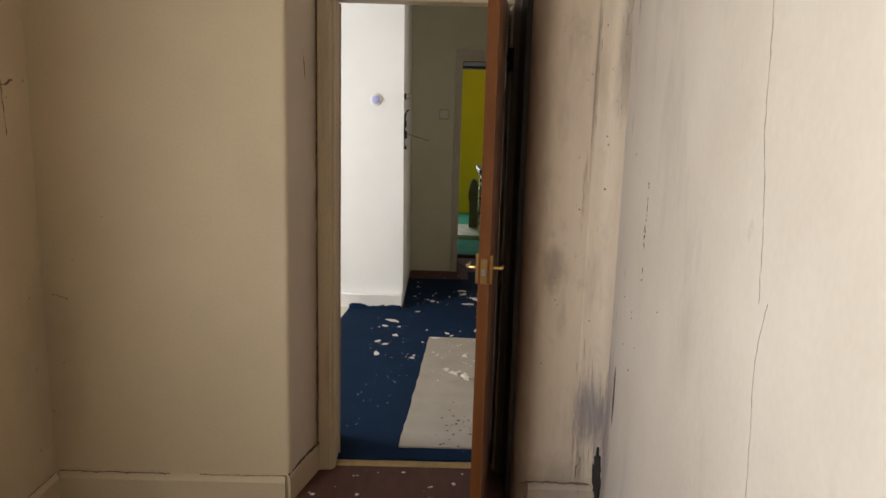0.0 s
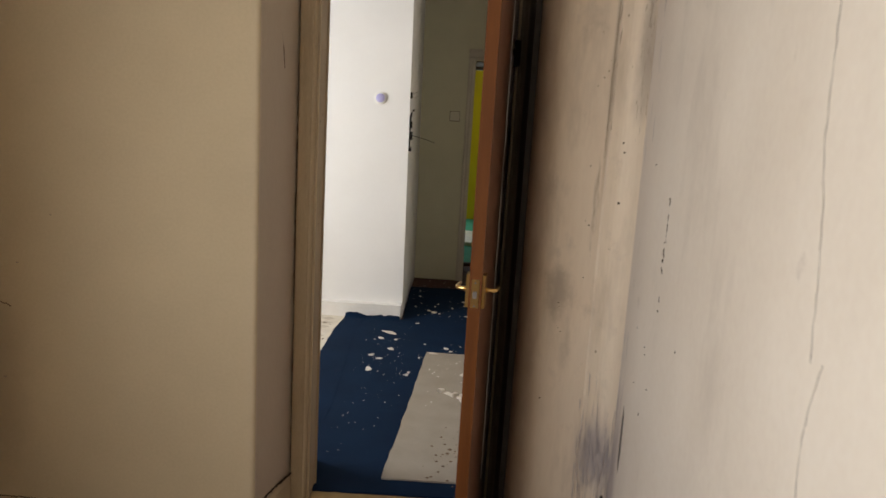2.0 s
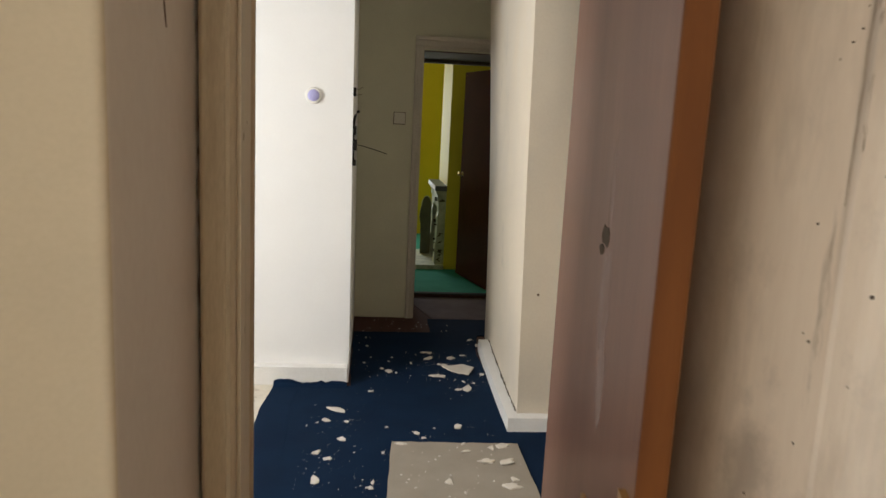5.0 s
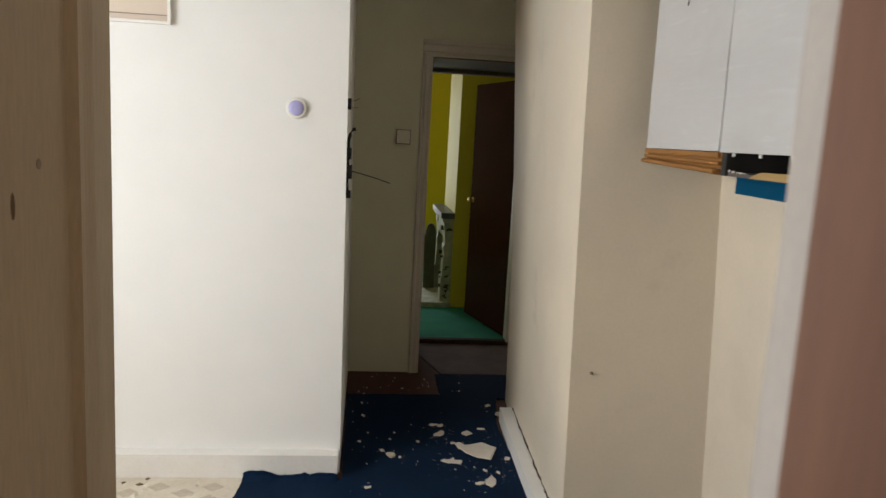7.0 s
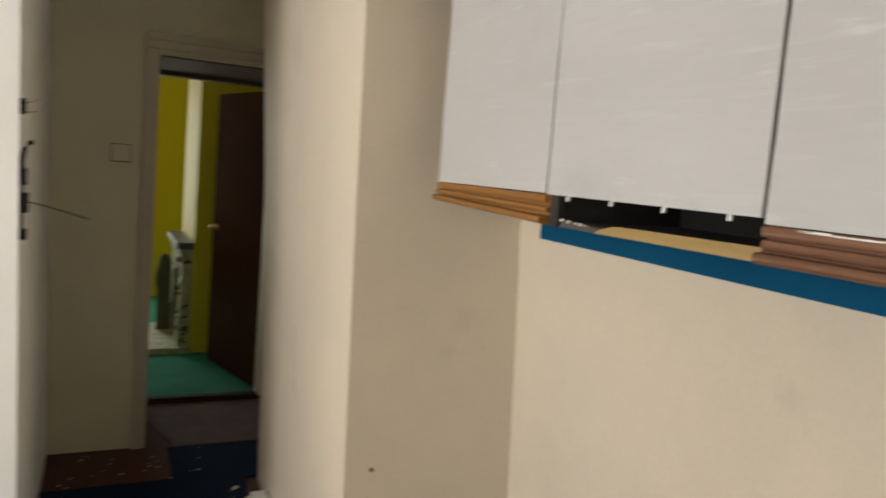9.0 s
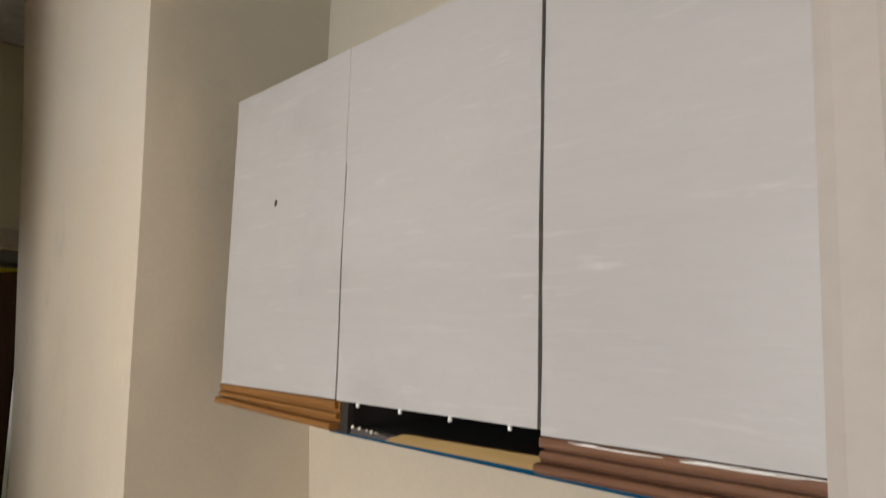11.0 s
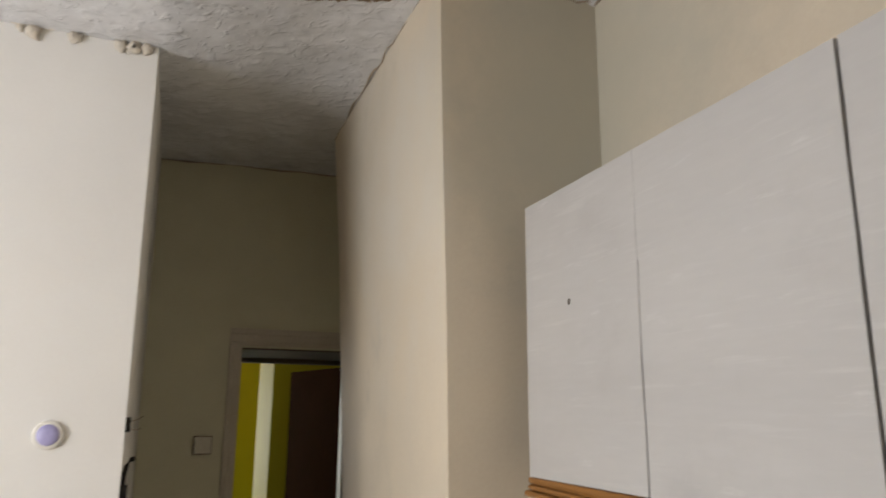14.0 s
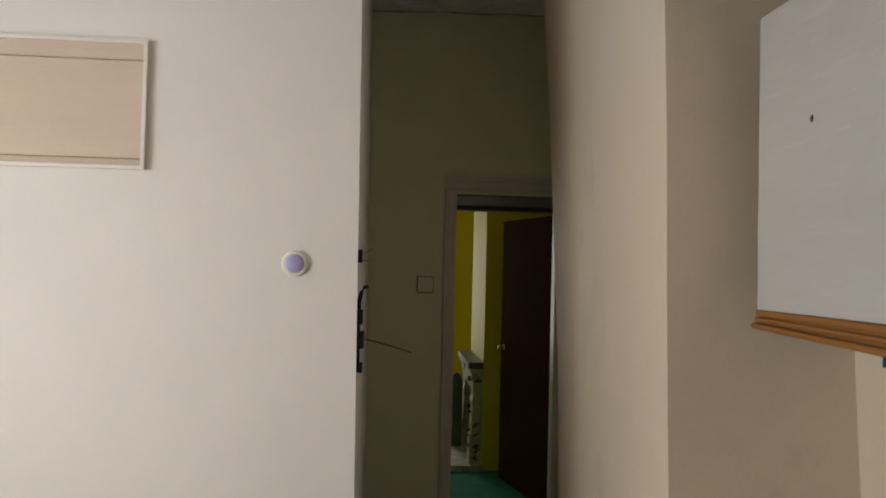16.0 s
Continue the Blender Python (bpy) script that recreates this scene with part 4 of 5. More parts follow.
# painted-over hatch in the white wall
hatch = base("wall_hatch", (-0.95, 5.67, 1.96), "peach-painted hatch panel in a thin white frame", "hatch")
HX0, HX1, HZ0, HZ1 = -1.4, -0.54, 1.965, 2.408
bm = B(); box(bm, HX0 + 0.012, HX1 - 0.012, 5.668, 5.6745, HZ0 + 0.012, HZ1 - 0.012)
part("panel", bm, M["hatch"], hatch)
bm = B(); box(bm, HX0 + 0.02, HX1 - 0.0125, 5.661, 5.6678, HZ0 + 0.036, HZ1 - 0.07)
part("raised_board", bm, M["hatch"], hatch, bevel=0.003)
# brown lines draw the shade of the dirty grooves above and below the board
for z in (HZ0 + 0.036, HZ1 - 0.07):
    bm = B(); tube(bm, [(HX0 + 0.02 + (HX1 - HX0 - 0.035) * k / 12, 5.661, z + 0.001 * noise.noise((k, z, 0.0))) for k in range(13)], 0.0022, 6)
    part("groove_line", bm, M["gap_brown"], hatch, "thin brown line drawn for the shaded, dirty groove along the board edge")
for x0, x1, z0, z1 in ((HX0, HX1, HZ0, HZ0 + 0.012), (HX0, HX1, HZ1 - 0.012, HZ1), (HX0, HX0 + 0.012, HZ0 + 0.0125, HZ1 - 0.0125), (HX1 - 0.012, HX1, HZ0 + 0.0125, HZ1 - 0.0125)):
    bm = B(); box(bm, x0, x1, 5.652, 5.6745, z0, z1)
    part("frame_bar", bm, M["white_trim"], hatch, bevel=0.002)

# round battery lamp on the white wall
puck = base("wall_puck_light", (-0.023, 5.675, 1.657), "round white plastic push light with a lilac dome", "push light")
bm = B(); lathe(bm, [(0.0445, 0.0), (0.0445, 0.009), (0.041, 0.014), (0.033, 0.0155)], (-0.023, 5.675, 1.657), (0, -1, 0), 40)
part("ring", bm, M["white_plastic"], puck, "white plastic ring", smooth=False)
bm = B(); lathe(bm, [(0.0325, 0.0156), (0.031, 0.0185), (0.026, 0.022), (0.016, 0.0245), (0.004, 0.0255)], (-0.023, 5.675, 1.657), (0, -1, 0), 40)
part("dome", bm, M["lilac"], puck, "lilac translucent dome", smooth=True)

# remains of a door keep and a loose wire on the white wall's edge
keep = base("latch_remains", (0.2, 5.7, 1.3), "broken black metal keeps on the wall edge", "door keep")
for z0, z1, d in ((1.665, 1.712, 0.015), (1.45, 1.5, 0.02), (1.365, 1.425, 0.024), (1.28, 1.312, 0.02)):
    bm = B()
    x = 0.212 - 0.011 * z0
    box(bm, x - 0.008, x + d, 5.682, 5.72, z0, z1)
    part("plate", bm, M["black"], keep, bevel=0.003)
bm = B()
tube(bm, [(0.232, 5.7, 1.582), (0.22, 5.7, 1.58), (0.208, 5.7, 1.56), (0.202, 5.7, 1.53), (0.2, 5.7, 1.44), (0.2, 5.7, 1.33), (0.203, 5.7, 1.305), (0.212, 5.7, 1.292)], 0.0075, 8)
part("bar", bm, M["black"], keep, "bent black metal strip")
bm = B()
tube(bm, [(0.2, 5.705, 1.402), (0.26, 5.69, 1.39), (0.33, 5.68, 1.372), (0.39, 5.675, 1.354)], 0.0022, 6)
thing("loose_wire", bm, M["black"], "thin black wire sticking out of the wall edge", "wire")
bm = B()
tube(bm, [(0.2, 5.705, 1.70), (0.225, 5.69, 1.703), (0.245, 5.68, 1.715)], 0.0014, 6)
thing("loose_wire", bm, M["stain_brown"], "short brown wire end by the wall edge", "wire")

bm = B()
tube(bm, [(0.2, 5.705, 1.675), (0.222, 5.69, 1.672), (0.24, 5.68, 1.676)], 0.0012, 6)
thing("loose_wire", bm, M["stain_brown"], "short brown wire end by the wall edge", "wire")

# light switch on the far wall
switch = base("light_switch", (0.516, 7.25, 1.517), "square yellowed plastic light switch on a pattress", "light switch")
# box coloured dark to draw the shadow border round the plate
bm = B(); box(bm, 0.469, 0.562, 7.226, 7.2495, 1.511, 1.605)
part("back_box", bm, M["shade_brown"], switch, bevel=0.004)
bm = B(); box(bm, 0.474, 0.558, 7.219, 7.2258, 1.517, 1.601)
face = part("plate", bm, M["aged_plastic"], switch, bevel=0.003)
bm = B(); box(bm, 0.508, 0.524, 7.213, 7.2188, 1.545, 1.573)
part("rocker", bm, M["aged_plastic"], face, bevel=0.002)

# nail in the pier, screw hole in the cupboard
bm = B(); lathe(bm, [(0.006, 0.0), (0.006, 0.003), (0.003, 0.005), (0.0025, 0.016), (0.001, 0.017)], (1.161, 5.0355, 0.713), (0, -1, 0), 12)
thing("wall_nail", bm, M["stain_brown"], "rusty nail stub in the cream pier", "nail")

# wall cupboards
cab = base("wall_cabinet", (1.42, 4.1, 1.5), "white painted wall cupboard with a missing bottom rail", "cupboard")
CX = 1.243
for name, x1, y0, y1, z0, z1 in (("top_panel", 1.5925, 3.245, 4.904, 2.298, 2.314), ("side_panel", 1.5795, 4.888, 4.904, 1.522, 2.2975), ("divider", 1.5795, 4.345, 4.362, 1.504, 2.2975),
                                 ("bottom_panel", 1.5795, 3.245, 4.34, 1.504, 1.5145), ("bottom_panel", 1.5795, 4.3625, 4.8875, 1.522, 1.534), ("divider", 1.5795, 3.81, 3.828, 1.515, 2.2975)):
    bm = B(); box(bm, CX + 0.019, x1, y0, y1, z0, z1)
    part(name, bm, M["dark_inside"], cab, "dark chipboard panel")
bm = B(); box(bm, 1.58, 1.5925, 3.245, 4.887, 1.5, 2.2975)
part("back_panel", bm, M["dark_inside"], cab, "dark chipboard back")
for y0, y1, z0 in ((4.378, 4.906, 1.568), (3.8345, 4.373, 1.566), (3.245, 3.8265, 1.558)):
    bm = B()
    n = 14
    a = [[bm.verts.new((CX + (0.019 if back else 0.002 * noise.noise((3 * y0, 4 * k / n, 5.0 * j)) + 0.001 * noise.noise((9 * k / n, y0, j))), y0 + (y1 - y0) * j / 8, z0 + (2.318 - z0) * k / n)) for k in range(n + 1)] for back in (0, 1) for j in range(9)]
    fr, bk = a[:9], a[9:]
    for j in range(8):
        for k in range(n):
            bm.faces.new((fr[j][k], fr[j + 1][k], fr[j + 1][k + 1], fr[j][k + 1]))
            bm.faces.new((bk[j][k], bk[j][k + 1], bk[j + 1][k + 1], bk[j + 1][k]))
        bm.faces.new((fr[j][0], bk[j][0], bk[j + 1][0], fr[j + 1][0]))
        bm.faces.new((fr[j][n], fr[j + 1][n], bk[j + 1][n], bk[j][n]))
    for k in range(n):
        bm.faces.new((fr[0][k], fr[0][k + 1], bk[0][k + 1], bk[0][k]))
        bm.faces.new((fr[8][k], bk[8][k], bk[8][k + 1], fr[8][k + 1]))
    part("door", bm, M["cabinet"], cab, "white brush-painted cupboard door")
bm = B()
box(bm, CX + 0.001, CX + 0.018, 4.3728, 4.3782, 2.065, 2.317)
part("filler", bm, M["cabinet"], cab, "paint-filled joint between doors")


def strip(y0, y1, z0, z1, out, drop=0.0, wave=0):
    """One rounded strip of a moulding, standing out by out; its broken end may drop."""
    bm = B()
    h, n = z1 - z0, 10
    outline = [(0.016, 0.02), (-0.3 * out, 0.03), (-0.82 * out, 0.16), (-out, 0.38), (-out, 0.66), (-0.85 * out, 0.88), (-0.4 * out, 0.98), (0.016, 0.98)]
    rings = []
    for k in range(n + 1):
        y = y0 + (y1 - y0) * k / n
        low = drop * (1 - k / n) + 0.0007 * noise.noise((wave, 7.0 * y, 2.0))
        rings.append([bm.verts.new((CX + u + 0.0006 * noise.noise((wave, 11.0 * y, 5.0)), y, z0 + h * w - low)) for u, w in outline])
    for a, b in zip(rings, rings[1:]):
        for i in range(len(outline)):
            j = (i + 1) % len(outline)
            bm.faces.new((a[i], a[j], b[j], b[i]))
    bm.faces.new(rings[0][::-1]), bm.faces.new(rings[-1])
    return bm


bm = B(); box(bm, CX + 0.006, CX + 0.0185, 4.366, 4.9, 1.522, 1.566)
pelmet = part("pelmet", bm, M["pine"], cab, "orange pine reeded moulding with a broken end")
for y0, y1, z0, z1, out, drop in ((4.372, 4.904, 1.551, 1.5675, 0.004, 0.002), (4.36, 4.901, 1.5365, 1.549, 0.0075, 0.008), (4.376, 4.911, 1.5175, 1.5345, 0.013, 0.014)):
    part("moulding_strip", strip(y0, y1, z0, z1, out, drop, round(100 * out)), M["pine"], pelmet)
bm = B(); box(bm, CX + 0.006, CX + 0.0185, 3.245, 3.824, 1.504, 1.556)
pelmet = part("pelmet", bm, M["mahogany"], cab, "reddish brown reeded moulding, scratched and paint-smeared")
for y0, y1, z0, z1, out in ((3.246, 3.827, 1.54, 1.5565, 0.004), (3.246, 3.822, 1.5215, 1.537, 0.008), (3.246, 3.83, 1.5015, 1.519, 0.013)):
    part("moulding_strip", strip(y0, y1, z0, z1, out, 0.0, round(300 * out)), M["mahogany"], pelmet)
gp = random.Random(17)
bm = B()
for k in range(16):
    y, w = gp.uniform(3.3, 3.77), gp.uniform(0.03, 0.14)
    z, h = gp.uniform(1.5525, 1.5555), gp.uniform(0.001, 0.0032)
    profile(bm, [(y + w / 2 * gp.uniform(0.6, 1) * math.cos(a), z + h / 2 * gp.uniform(0.5, 1) * math.sin(a)) for a in (2 * math.pi * q / 14 for q in range(14))], "x", CX - 0.0046 - 0.0001 * k, CX - 0.003)
tagged(part("paint_smear", bm, M["white_trim"], pelmet, "white paint smeared over the moulding top"), kind="stuff")
bm = B()
profile(bm, [(3.832, 1.503), (3.832, 1.5245), (4.05, 1.5225), (4.16, 1.521), (4.185, 1.5145), (4.2, 1.511), (4.215, 1.503)], "x", CX + 0.008, CX + 0.0188)
part("bare_rail", bm, M["raw_wood"], cab, "broken strip of bare yellow wood")
bm = B()
profile(bm, [(4.216, 1.503), (4.205, 1.511), (4.26, 1.5145), (4.325, 1.517), (4.333, 1.503)], "x", CX + 0.01, CX + 0.0188)
part("dirty_rail", bm, M["mould_dark"], cab, "dirty grey glued edge")
gw = random.Random(6)
for k in range(6):
    y, r = gw.uniform(4.2, 4.33), gw.uniform(0.002, 0.004)
    bm = B()
    lathe(bm, [(r * 0.4, 0.0), (r, r * 0.4), (r * 0.5, r * 0.9)], (CX + 0.012, y, 1.5105 + 0.05 * (y - 4.2)), (-1, 0, 0.4), 7)
    for v in bm.verts:
        v.co.y = y + (v.co.y - y) * gw.uniform(1.2, 2.0)
    part("chip", bm, M["plaster"], cab, "white chip on the glued edge")
bm = B(); box(bm, CX + 0.004, CX + 0.0188, 4.335, 4.361, 1.503, 1.5655)
part("corner_block", bm, M["dark_inside"], cab, "grubby dark corner block", bevel=0.002)
for y in (4.313, 4.178, 4.04, 3.9):
    bm = B(); tube(bm, [(CX + 0.012, y, 1.556), (CX + 0.012, y, 1.5655)], 0.0038, 8)
    part("clip", bm, M["white_plastic"], cab, "small white plastic clip")
bm = B(); lathe(bm, [(0.006, 0.0), (0.0055, 0.002), (0.002, 0.0022)], (CX + 0.001, 4.672, 2.013), (-1, 0, 0.3), 10)
for v in bm.verts:
    v.co.z = 2.013 + (v.co.z - 2.013) * 1.8
part("screw_hole", bm, M["grime"], cab, "dark empty screw hole")
bm = B()
box(bm, 1.582, 1.5945, 3.245, 4.905, 1.425, 1.503)
for v in bm.verts:
    if v.co.y < 3.5 and v.co.z < 1.45:
        v.co.z -= 0.013
thing("wall_band", bm, M["blue_board"], "blue painted board under the wall cupboards", "board", bevel=0.002)

# ---- far doorway ----
frame_2 = tagged(base("door_frame", (1.07, 7.25, 0), "grubby cream architrave round the deep doorway", "door frame"), kind="structure")
part("architrave", architrave(0.618, 0.686, 7.2495, -0.03, 2.088, True), M["grey_trim"], frame_2)
part("architrave", architrave(1.46, 1.528, 7.2495, -0.03, 2.088, False), M["grey_trim"], frame_2)
bm = B()
profile(bm, [(7.2495, 2.088), (7.2495, 2.182), (7.2235, 2.182), (7.226, 2.155), (7.233, 2.148), (7.234, 2.11), (7.241, 2.104), (7.241, 2.088)], "x", 0.618, 1.528)
part("architrave_head", bm, M["grey_trim"], frame_2)
# added thin board: its dark colour stands in for shade under the soffit
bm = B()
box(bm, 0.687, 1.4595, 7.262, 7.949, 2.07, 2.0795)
part("soffit_shade", bm, M["shade_brown"], frame_2, "added dark board for the soffit's shade")
bm = B()
box(bm, 1.425, 1.4595, 7.95, 8.05, 0.0, 2.045)
part("jamb", bm, M["white_trim"], frame_2, "white gloss inner jamb", bevel=0.003)
# head in the same dark brown as the soffit
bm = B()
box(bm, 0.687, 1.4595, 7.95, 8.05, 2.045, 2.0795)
part("head", bm, M["shade_brown"], frame_2, "dark brown door head", bevel=0.003)

# dark door of the front room, standing open
door2 = tagged(base("door_2", (1.33, 8.45, 0), "dark brown gloss door standing half open", "door"), kind="structure")
EU = Vector((1.42 - 1.215, 8.065 - 8.85, 0)).normalized()
EM = Matrix.Translation((1.215, 8.85, 0)) @ Matrix(((EU.x, -EU.y, 0), (EU.y, EU.x, 0), (0, 0, 1))).to_4x4()
bm = B(); box(bm, 0.0, 0.81, 0.0, 0.038, 0.02, 2.035)
bm.transform(EM)
part("leaf", bm, M["dark_door"], door2, bevel=0.002)
for side, v in ((-1, 0.0), (1, 0.038)):
    bm = B(); lathe(bm, [(0.024, 0.0), (0.024, 0.004), (0.01, 0.006), (0.009, 0.018), (0.018, 0.024), (0.024, 0.034), (0.02, 0.044), (0.008, 0.048)], (0.055, v, 1.045), (0, side, 0), 20)
    bm.transform(EM)
    part("door_knob", bm, M["brass"], door2, "round brass door knob", smooth=True)

# fireplace on the chimney breast
fire = base("fireplace", (1.05, 9.5, 0), "chipped pale green fireplace surround with a slate shelf", "fireplace")
bm = B(); box(bm, 0.985, 1.109, 9.065, 9.95, 0.836, 0.888)
part("mantel_shelf", bm, M["slate"], fire, "dark grey slate shelf", bevel=0.004)
for y0 in (9.1, 9.75):
    bm = B()
    profile(bm, [(1.109, 0.0), (1.109, 0.835), (1.0, 0.835), (1.004, 0.805), (1.02, 0.79), (1.02, 0.745), (1.03, 0.72), (1.035, 0.6), (1.022, 0.56), (1.03, 0.5), (1.022, 0.3), (1.012, 0.27), (1.012, 0.0)], "y", y0, y0 + 0.17)
    part("jamb", bm, M["surround"], fire, "moulded jamb with flaking pale paint", bevel=0.004)
bm = B(); box(bm, 1.03, 1.109, 9.2705, 9.7495, 0.65, 0.835)
part("frieze", bm, M["surround"], fire, bevel=0.004)
bm = B(); box(bm, 1.085, 1.1095, 9.2705, 9.7495, 0.0, 0.6495)
part("firebox", bm, M["dark_inside"], fire, "black closed firebox")
bm = B()
n = 16
pts = [(0.90, 0.056), (1.01, 0.056), (1.01, 0.58)] + [(0.955 + 0.055 * math.cos(math.pi * k / n), 0.6 + 0.115 * math.sin(math.pi * k / n)) for k in range(n + 1)] + [(0.885, 0.54), (0.88, 0.47), (0.895, 0.4), (0.9, 0.28)]
profile(bm, pts, "y", 9.70, 9.73)
part("fire_cheek", bm, M["olive"], fire, "curved olive iron cheek plate", bevel=0.006)
gc = random.Random(44)
for k in range(14):
    y, z, w, h = gc.uniform(9.1, 9.26), gc.uniform(0.08, 0.8), gc.uniform(0.01, 0.04), gc.uniform(0.015, 0.06)
    bm = B()
    if k % 2:
        profile(bm, [(1.03 + gc.uniform(0.005, 0.07) + w / 2 * gc.uniform(0.4, 1) * math.cos(a), z + h / 2 * gc.uniform(0.4, 1) * math.sin(a)) for a in (2 * math.pi * q / 9 for q in range(9))], "y", 9.0985, 9.1)
    else:
        profile(bm, [(y + w / 2 * gc.uniform(0.4, 1) * math.cos(a), z + h / 2 * gc.uniform(0.4, 1) * math.sin(a)) for a in (2 * math.pi * q / 9 for q in range(9))], "x", 1.0, 1.036)
    part("chip", bm, M["grime"], fire, "dark chip in the flaking paint")
bm = B()
tube(bm, [(0.955 + 0.056 * math.cos(math.pi * k / 12), 9.6985, 0.6 + 0.116 * math.sin(math.pi * k / 12)) for k in range(13)], 0.006, 6)
part("cheek_rim", bm, M["surround"], fire, "pale rim of the cheek plate", smooth=True)
bm = B(); box(bm, 0.72, 1.108, 9.04, 9.97, 0.009, 0.055)
part("hearth", bm, M["surround"], fire, "pale tiled hearth", bevel=0.006)

# ---- floor coverings ----
def edge(a, b, n, j, g):
    return [(a[0] + (b[0] - a[0]) * k / n + g.uniform(-j, j), a[1] + (b[1] - a[1]) * k / n + g.uniform(-j, j)) for k in range(n)]


def sheet(corners, z0, z1, jitter, seed, n=14):
    g = random.Random(seed)
    pts = []
    for a, b in zip(corners, corners[1:] + corners[:1]):
        pts += edge(a, b, n, jitter, g)
    bm = B()
    prism(bm, pts, z0, z1)
    return bm


thing("blue_carpet", sheet([(-0.24, 2.99), (0.05, 2.985), (0.755, 2.985), (0.8, 3.28), (1.64, 3.28), (1.64, 5.02), (1.06, 5.02), (1.06, 6.3), (1.13, 6.66), (1.75, 6.66), (1.75, 6.71), (0.75, 6.71), (0.222, 6.70), (0.222, 5.6), (-0.21, 5.6), (-0.23, 4.5)], 0.001, 0.009, 0.006, 2), M["blue_carpet"], "dark navy carpet, dusty and strewn with plaster", "carpet")
thing("carpet_end", sheet([(0.79, 6.725), (1.45, 6.725), (1.45, 7.2), (0.8, 7.19)], -0.0295, -0.021, 0.004, 12), M["blue_carpet"], "loose end of dark navy carpet by the far doorway", "carpet")
bm = sheet([(-0.26, 3.02), (-0.03, 3.02), (-0.02, 3.9), (-0.09, 5.3), (-0.06, 5.58), (-0.21, 5.59), (-0.24, 5.3), (-0.25, 4.3)], 0.0092, 0.0105, 0.003, 4)
thing("carpet_strip", bm, M["blue_carpet"], "overlapping strip of dark navy carpet", "carpet")
bm = B()
g = random.Random(9)
n = 20
top = [(-0.215 + 0.42 * k / n, 5.6 - 0.004 * g.random(), 0.034 + 0.012 * math.sin(k * 0.5) + g.uniform(-0.004, 0.004) - (0.012 if 13 < k < 18 else 0)) for k in range(n + 1)]
lo = [(-0.215 + 0.42 * k / n, 5.55, 0.0095) for k in range(n + 1)]
fr = [[bm.verts.new(p) for p in lo], [bm.verts.new((p[0], p[1] - 0.006, p[2] * 0.6)) for p in top], [bm.verts.new(p) for p in top], [bm.verts.new((p[0], 5.604, 0.0095)) for p in top]]
for a, b in zip(fr, fr[1:]):
    for k in range(n):
        bm.faces.new((a[k], a[k + 1], b[k + 1], b[k]))
thing("carpet_flap", bm, M["blue_carpet"], "turned-up ragged carpet edge at the white skirting", "carpet")
thing("rug_offcut", sheet([(0.324, 3.1), (0.76, 3.1), (0.81, 3.3), (1.05, 3.32), (1.055, 4.81), (0.442, 4.83), (0.385, 3.95)], 0.0095, 0.017, 0.003, 6), M["rug"], "beige carpet offcut laid over the navy carpet", "rug")
thing("hall_carpet", sheet([(0.84, 7.21), (1.45, 7.21), (1.45, 7.935), (0.69, 7.935), (0.69, 7.75)], -0.0295, -0.021, 0.003, 7), M["purple_carpet"], "worn mauve-brown carpet in the deep doorway", "carpet")
thing("green_carpet", sheet([(0.69, 8.02), (1.45, 8.02), (1.895, 8.06), (1.895, 11.49), (-1.49, 11.49), (-1.49, 8.06)], 0.001, 0.009, 0.002, 8), M["green_carpet"], "bright green carpet of the front room", "carpet")
bm = B(); profile(bm, [(7.945, 0.001), (7.95, 0.01), (7.98, 0.014), (8.01, 0.01), (8.015, 0.001)], "x", 0.69, 1.424)
thing("carpet_bar", bm, M["dark_inside"], "dark worn threshold bar between two carpets", "threshold")
thing("lino", sheet([(-2.19, 3.28), (-0.2, 3.28), (-0.18, 5.605), (-2.19, 5.605)], 0.0005, 0.0045, 0.001, 10), M["lino"], "mottled cream kitchen lino, dirty", "lino")

lino = bpy.data.objects["lino"]
me = None
for i in range(9):
    for j in range(9):
        x, y = -1.25 + i * 0.115, 4.75 + j * 0.11 + (0.055 if i % 2 else 0)
        if (i * 7 + j * 3) % 4 == 0 or y > 5.54:
            continue
        if me is None:
            bm = B()
            prism(bm, [(-0.05, 0), (0, -0.04), (0.05, 0), (0, 0.04)], 0, 0.0006)
            me = finish("inlay", bm, M["lino_dark"])
        ob = new("inlay", me)
        ob.parent = lino
        ob.location = (x, y, 0.0045)

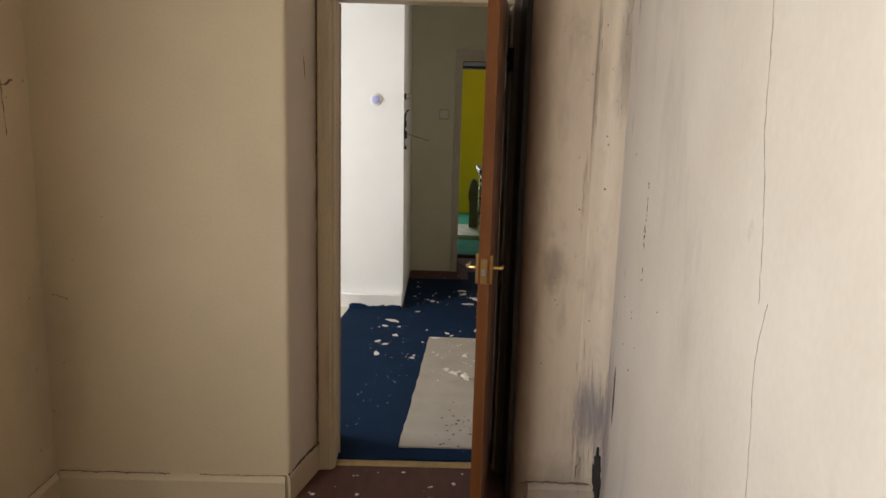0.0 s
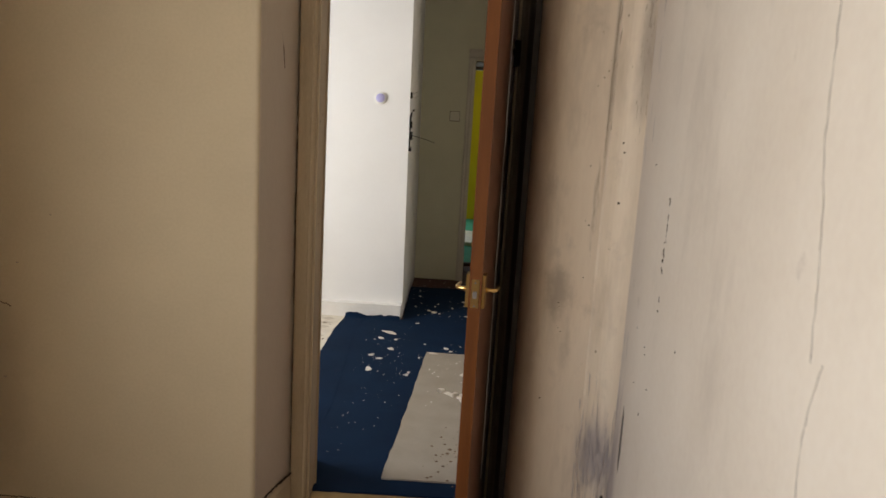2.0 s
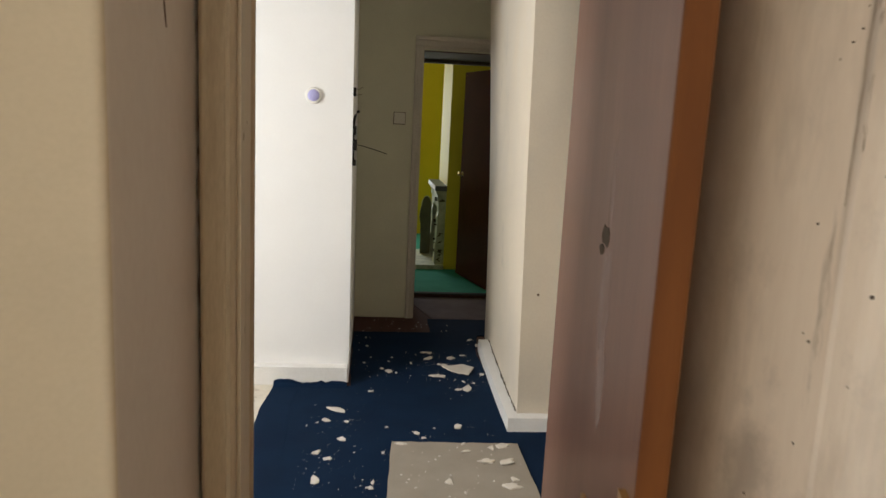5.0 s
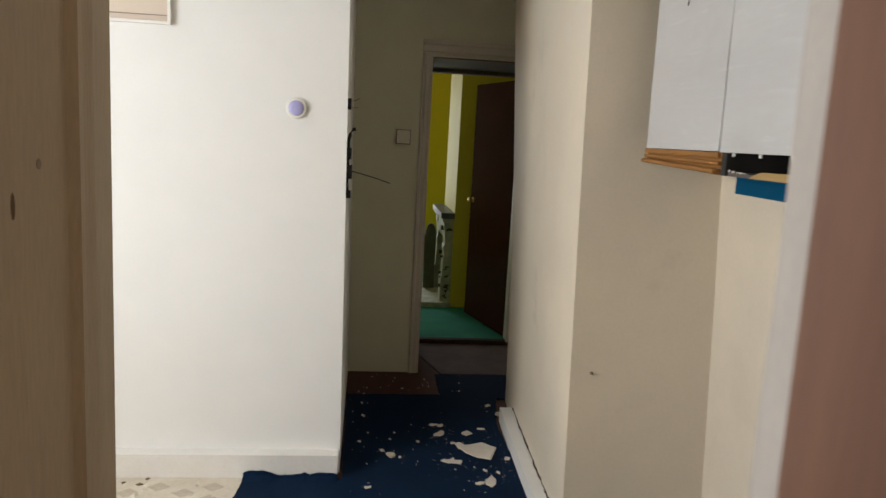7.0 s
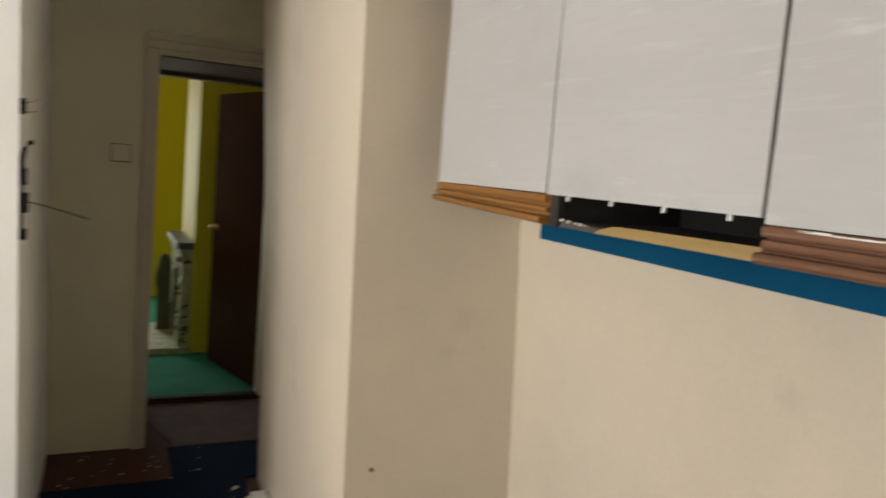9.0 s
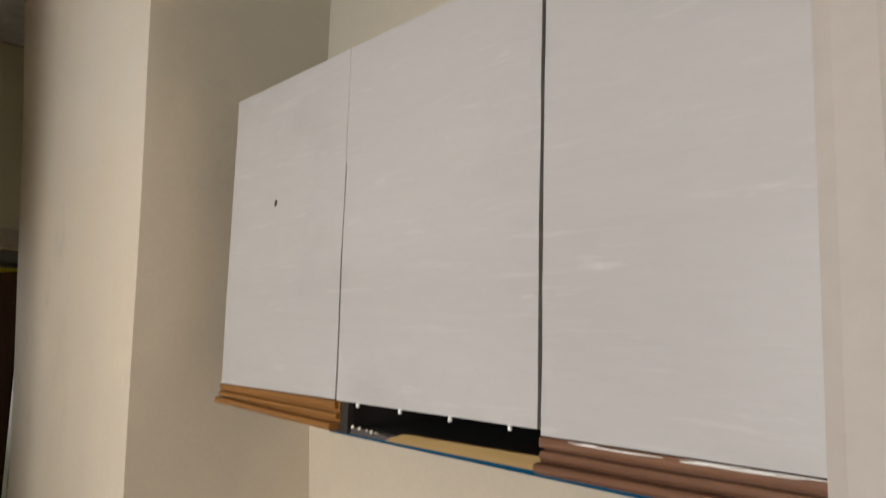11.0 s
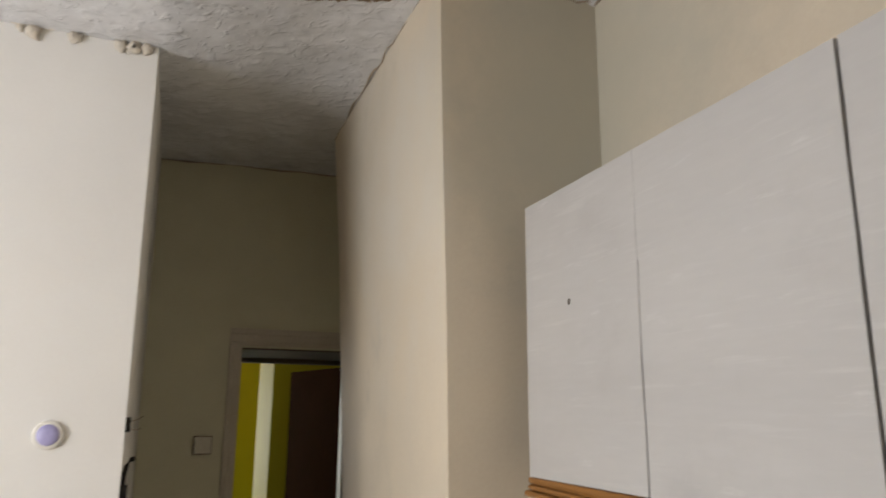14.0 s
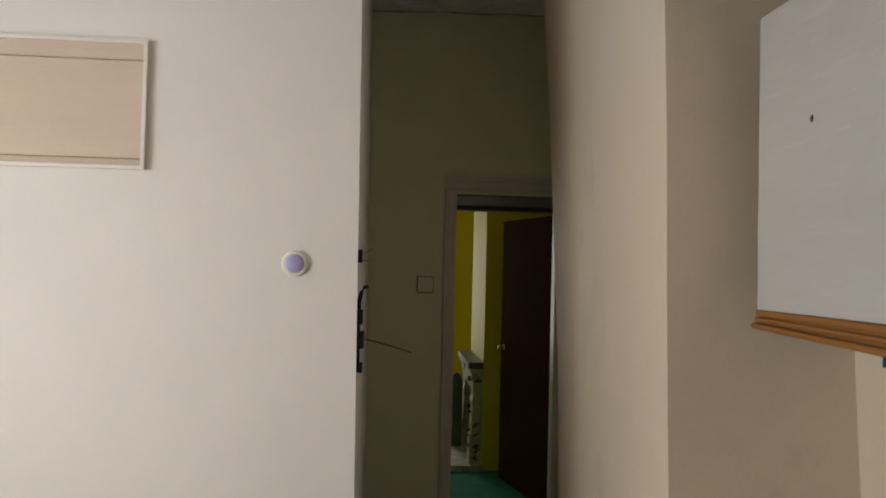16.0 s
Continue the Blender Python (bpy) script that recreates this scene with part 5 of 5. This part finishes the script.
# ---- fallen plaster ----
def flake(x, y, size, z, g, label, group, rough=0.42, thick=1.0):
    """A broken plate of plaster with an uneven outline, lying tilted."""
    bm = B()
    n = g.randint(7, 13)
    turn, long = g.uniform(0, 6.28), g.uniform(0.45, 0.8)
    a, b = [], []
    t = g.uniform(0.002, 0.006) * thick
    tilt = g.uniform(-0.06, 0.06)
    for k in range(n):
        q = 2 * math.pi * k / n
        r = size / 2 * g.uniform(rough, 1.2)
        u, w = r * math.cos(q), r * long * math.sin(q)
        px, py = u * math.cos(turn) - w * math.sin(turn), u * math.sin(turn) + w * math.cos(turn)
        zz = abs(tilt) * size / 2 + tilt * u
        a.append(bm.verts.new((x + px, y + py, z + zz)))
        k2 = g.uniform(0.86, 0.99)
        b.append(bm.verts.new((x + px * k2, y + py * k2, z + zz + t * g.uniform(0.7, 1.2))))
    c = bm.verts.new((x + size * g.uniform(-0.1, 0.1), y + size * g.uniform(-0.1, 0.1), z + abs(tilt) * size / 2 + t * g.uniform(0.9, 1.4)))
    bm.faces.new(a[::-1])
    for k in range(n):
        j = (k + 1) % n
        bm.faces.new((a[k], a[j], b[j], b[k]))
        bm.faces.new((b[k], b[j], c))
    return thing("plaster_flake", bm, M["plaster"], label, "plaster debris", group)


g = random.Random(21)
ON_CARPET = [(0.16, 5.22, 0.095), (0.11, 5.1, 0.061), (0.22, 5.07, 0.034), (0.2, 4.87, 0.052), (0.09, 4.72, 0.047), (0.15, 4.66, 0.044), (0.1, 4.46, 0.073), (0.35, 4.44, 0.034), (0.34, 4.39, 0.038), (0.4, 4.72, 0.022), (0.57, 4.94, 0.03), (0.6, 4.88, 0.026), (0.79, 5.02, 0.054), (0.905, 5.572, 0.1), (0.86, 5.55, 0.05), (0.717, 6.105, 0.09), (0.866, 6.11, 0.085), (0.701, 6.227, 0.05), (0.74, 6.22, 0.045), (0.957, 6.179, 0.045), (0.749, 5.774, 0.085), (0.817, 5.963, 0.075), (0.78, 5.99, 0.03), (1.03, 5.807, 0.035), (0.454, 5.837, 0.07), (0.414, 5.895, 0.035), (0.5, 5.82, 0.02), (0.341, 5.504, 0.045), (1.05, 6.53, 0.04), (0.32, 6.35, 0.03), (0.31, 6.55, 0.02), (0.3, 6.0, 0.02), (0.9, 5.68, 0.025), (0.96, 5.66, 0.025), (0.6, 6.0, 0.02)]
ON_RUG = [(0.48, 4.8, 0.058), (0.79, 4.8, 0.023), (0.79, 4.72, 0.045), (0.98, 4.78, 0.072), (0.92, 4.76, 0.043), (0.87, 4.61, 0.073), (0.97, 4.61, 0.081), (0.97, 4.45, 0.047), (0.95, 4.38, 0.076), (0.68, 4.42, 0.044), (0.74, 4.33, 0.02), (0.54, 4.15, 0.038), (0.6, 4.1, 0.081), (0.67, 4.09, 0.046), (0.68, 4.03, 0.057), (0.87, 4.03, 0.102), (0.84, 3.94, 0.088), (0.96, 4.12, 0.023)]
for x, y, size in ON_CARPET:
    flake(x, y, size * 1.2, 0.0092 if x > -0.05 else 0.0107, g, "pale broken plaster flake on the navy carpet", "plaster flakes on carpet")
for x, y, size in ON_RUG:
    flake(x, y, size * 1.15, 0.0172, g, "pale broken plaster flake on the beige offcut", "plaster flakes on offcut")
flake(1.1, 6.38, 0.07, 0.0092, random.Random(7), "pale plaster lump against the skirting end", "plaster flakes on carpet", 0.7, 7.0)
flake(0.9, 5.89, 0.25, 0.0092, random.Random(4), "large pale plaster slab on the navy carpet", "plaster flakes on carpet", 0.7)
for x, y, size in ((0.635, 4.08, 0.05), (0.665, 4.05, 0.045), (0.675, 4.01, 0.05), (0.56, 4.13, 0.05), (0.88, 4.04, 0.09)):
    flake(x, y, size, 0.0174, g, "thick broken plaster lump on the beige offcut", "plaster flakes on offcut", 0.6, 4.0)


def crumbs(name, count, place, z, label, seed, big=0.012, mat="plaster"):
    """Plaster crumbs too small to count."""
    g = random.Random(seed)
    bm = B()
    for _ in range(count):
        x, y = place(g)
        r = g.uniform(0.15, 1.0) ** 2 * big
        h = r * g.uniform(0.3, 0.7)
        v = [bm.verts.new((x + r * g.uniform(0.6, 1.2) * math.cos(q), y + r * g.uniform(0.6, 1.2) * math.sin(q), z)) for q in (0.2, 1.7, 3.2, 4.7)]
        t = bm.verts.new((x, y, z + h))
        for k in range(4):
            bm.faces.new((v[k], v[(k + 1) % 4], t))
        bm.faces.new(v[::-1])
    return thing(name, bm, M[mat], label, "debris", kind="stuff")


crumbs("plaster_crumbs", 40, lambda g: (g.uniform(0.0, 0.3) + 0.74 * g.random() ** 2, 4.87 + 1.6 * g.random() ** 1.6), 0.0092, "small plaster crumbs scattered over the navy carpet", 1)
def around(places, spread):
    def place(g):
        x, y, size = g.choice(places)
        a, r = g.uniform(0, 6.28), size * 0.5 + spread * g.random() ** 2
        return min(1.03, max(0.02, x + r * math.cos(a))), y + r * math.sin(a)
    return place


crumbs("plaster_crumbs", 190, around(ON_CARPET + [(0.92, 5.85, 0.25)] * 5, 0.14), 0.0092, "small plaster crumbs round the fallen flakes", 11, 0.0055)
crumbs("plaster_dust", 900, around(ON_CARPET + [(0.8, 5.9, 0.2)] * 6, 0.22), 0.0092, "fine pale plaster dust on the navy carpet", 12, 0.003, "dust")
crumbs("plaster_crumbs", 90, lambda g: (g.uniform(0.47, 1.03), g.uniform(3.9, 4.78)), 0.0172, "small plaster crumbs on the beige offcut", 2, 0.008)
crumbs("plaster_crumbs", 80, lambda g: (g.uniform(0.0, 0.33), g.uniform(3.3, 4.9)), 0.0092, "small plaster crumbs scattered over the navy carpet", 3, 0.0055)
crumbs("floor_crumbs", 90, lambda g: (g.uniform(-0.1, 0.75), g.uniform(2.3, 2.9)), 0.0005, "plaster crumbs on the brown boards", 4, 0.012)
crumbs("floor_crumbs", 60, lambda g: (g.uniform(0.25, 1.0), g.uniform(6.76, 7.18)), -0.0205, "plaster crumbs on the passage floor", 5, 0.01)
crumbs("lino_crumbs", 110, lambda g: (g.uniform(-1.3, -0.26), g.uniform(4.9, 5.6)), 0.0046, "dirt and plaster crumbs on the kitchen lino", 6, 0.02)
crumbs("lino_dirt", 50, lambda g: (g.uniform(-1.3, -0.26), g.uniform(4.9, 5.6)), 0.0046, "brown dirt scraps on the kitchen lino", 7, 0.022, "stain_brown")
crumbs("rug_dirt", 120, lambda g: (g.gauss(0.68, 0.08), g.gauss(3.35, 0.12)), 0.0172, "dark dirt crumbs on the beige offcut", 8, 0.012, "stain_brown")
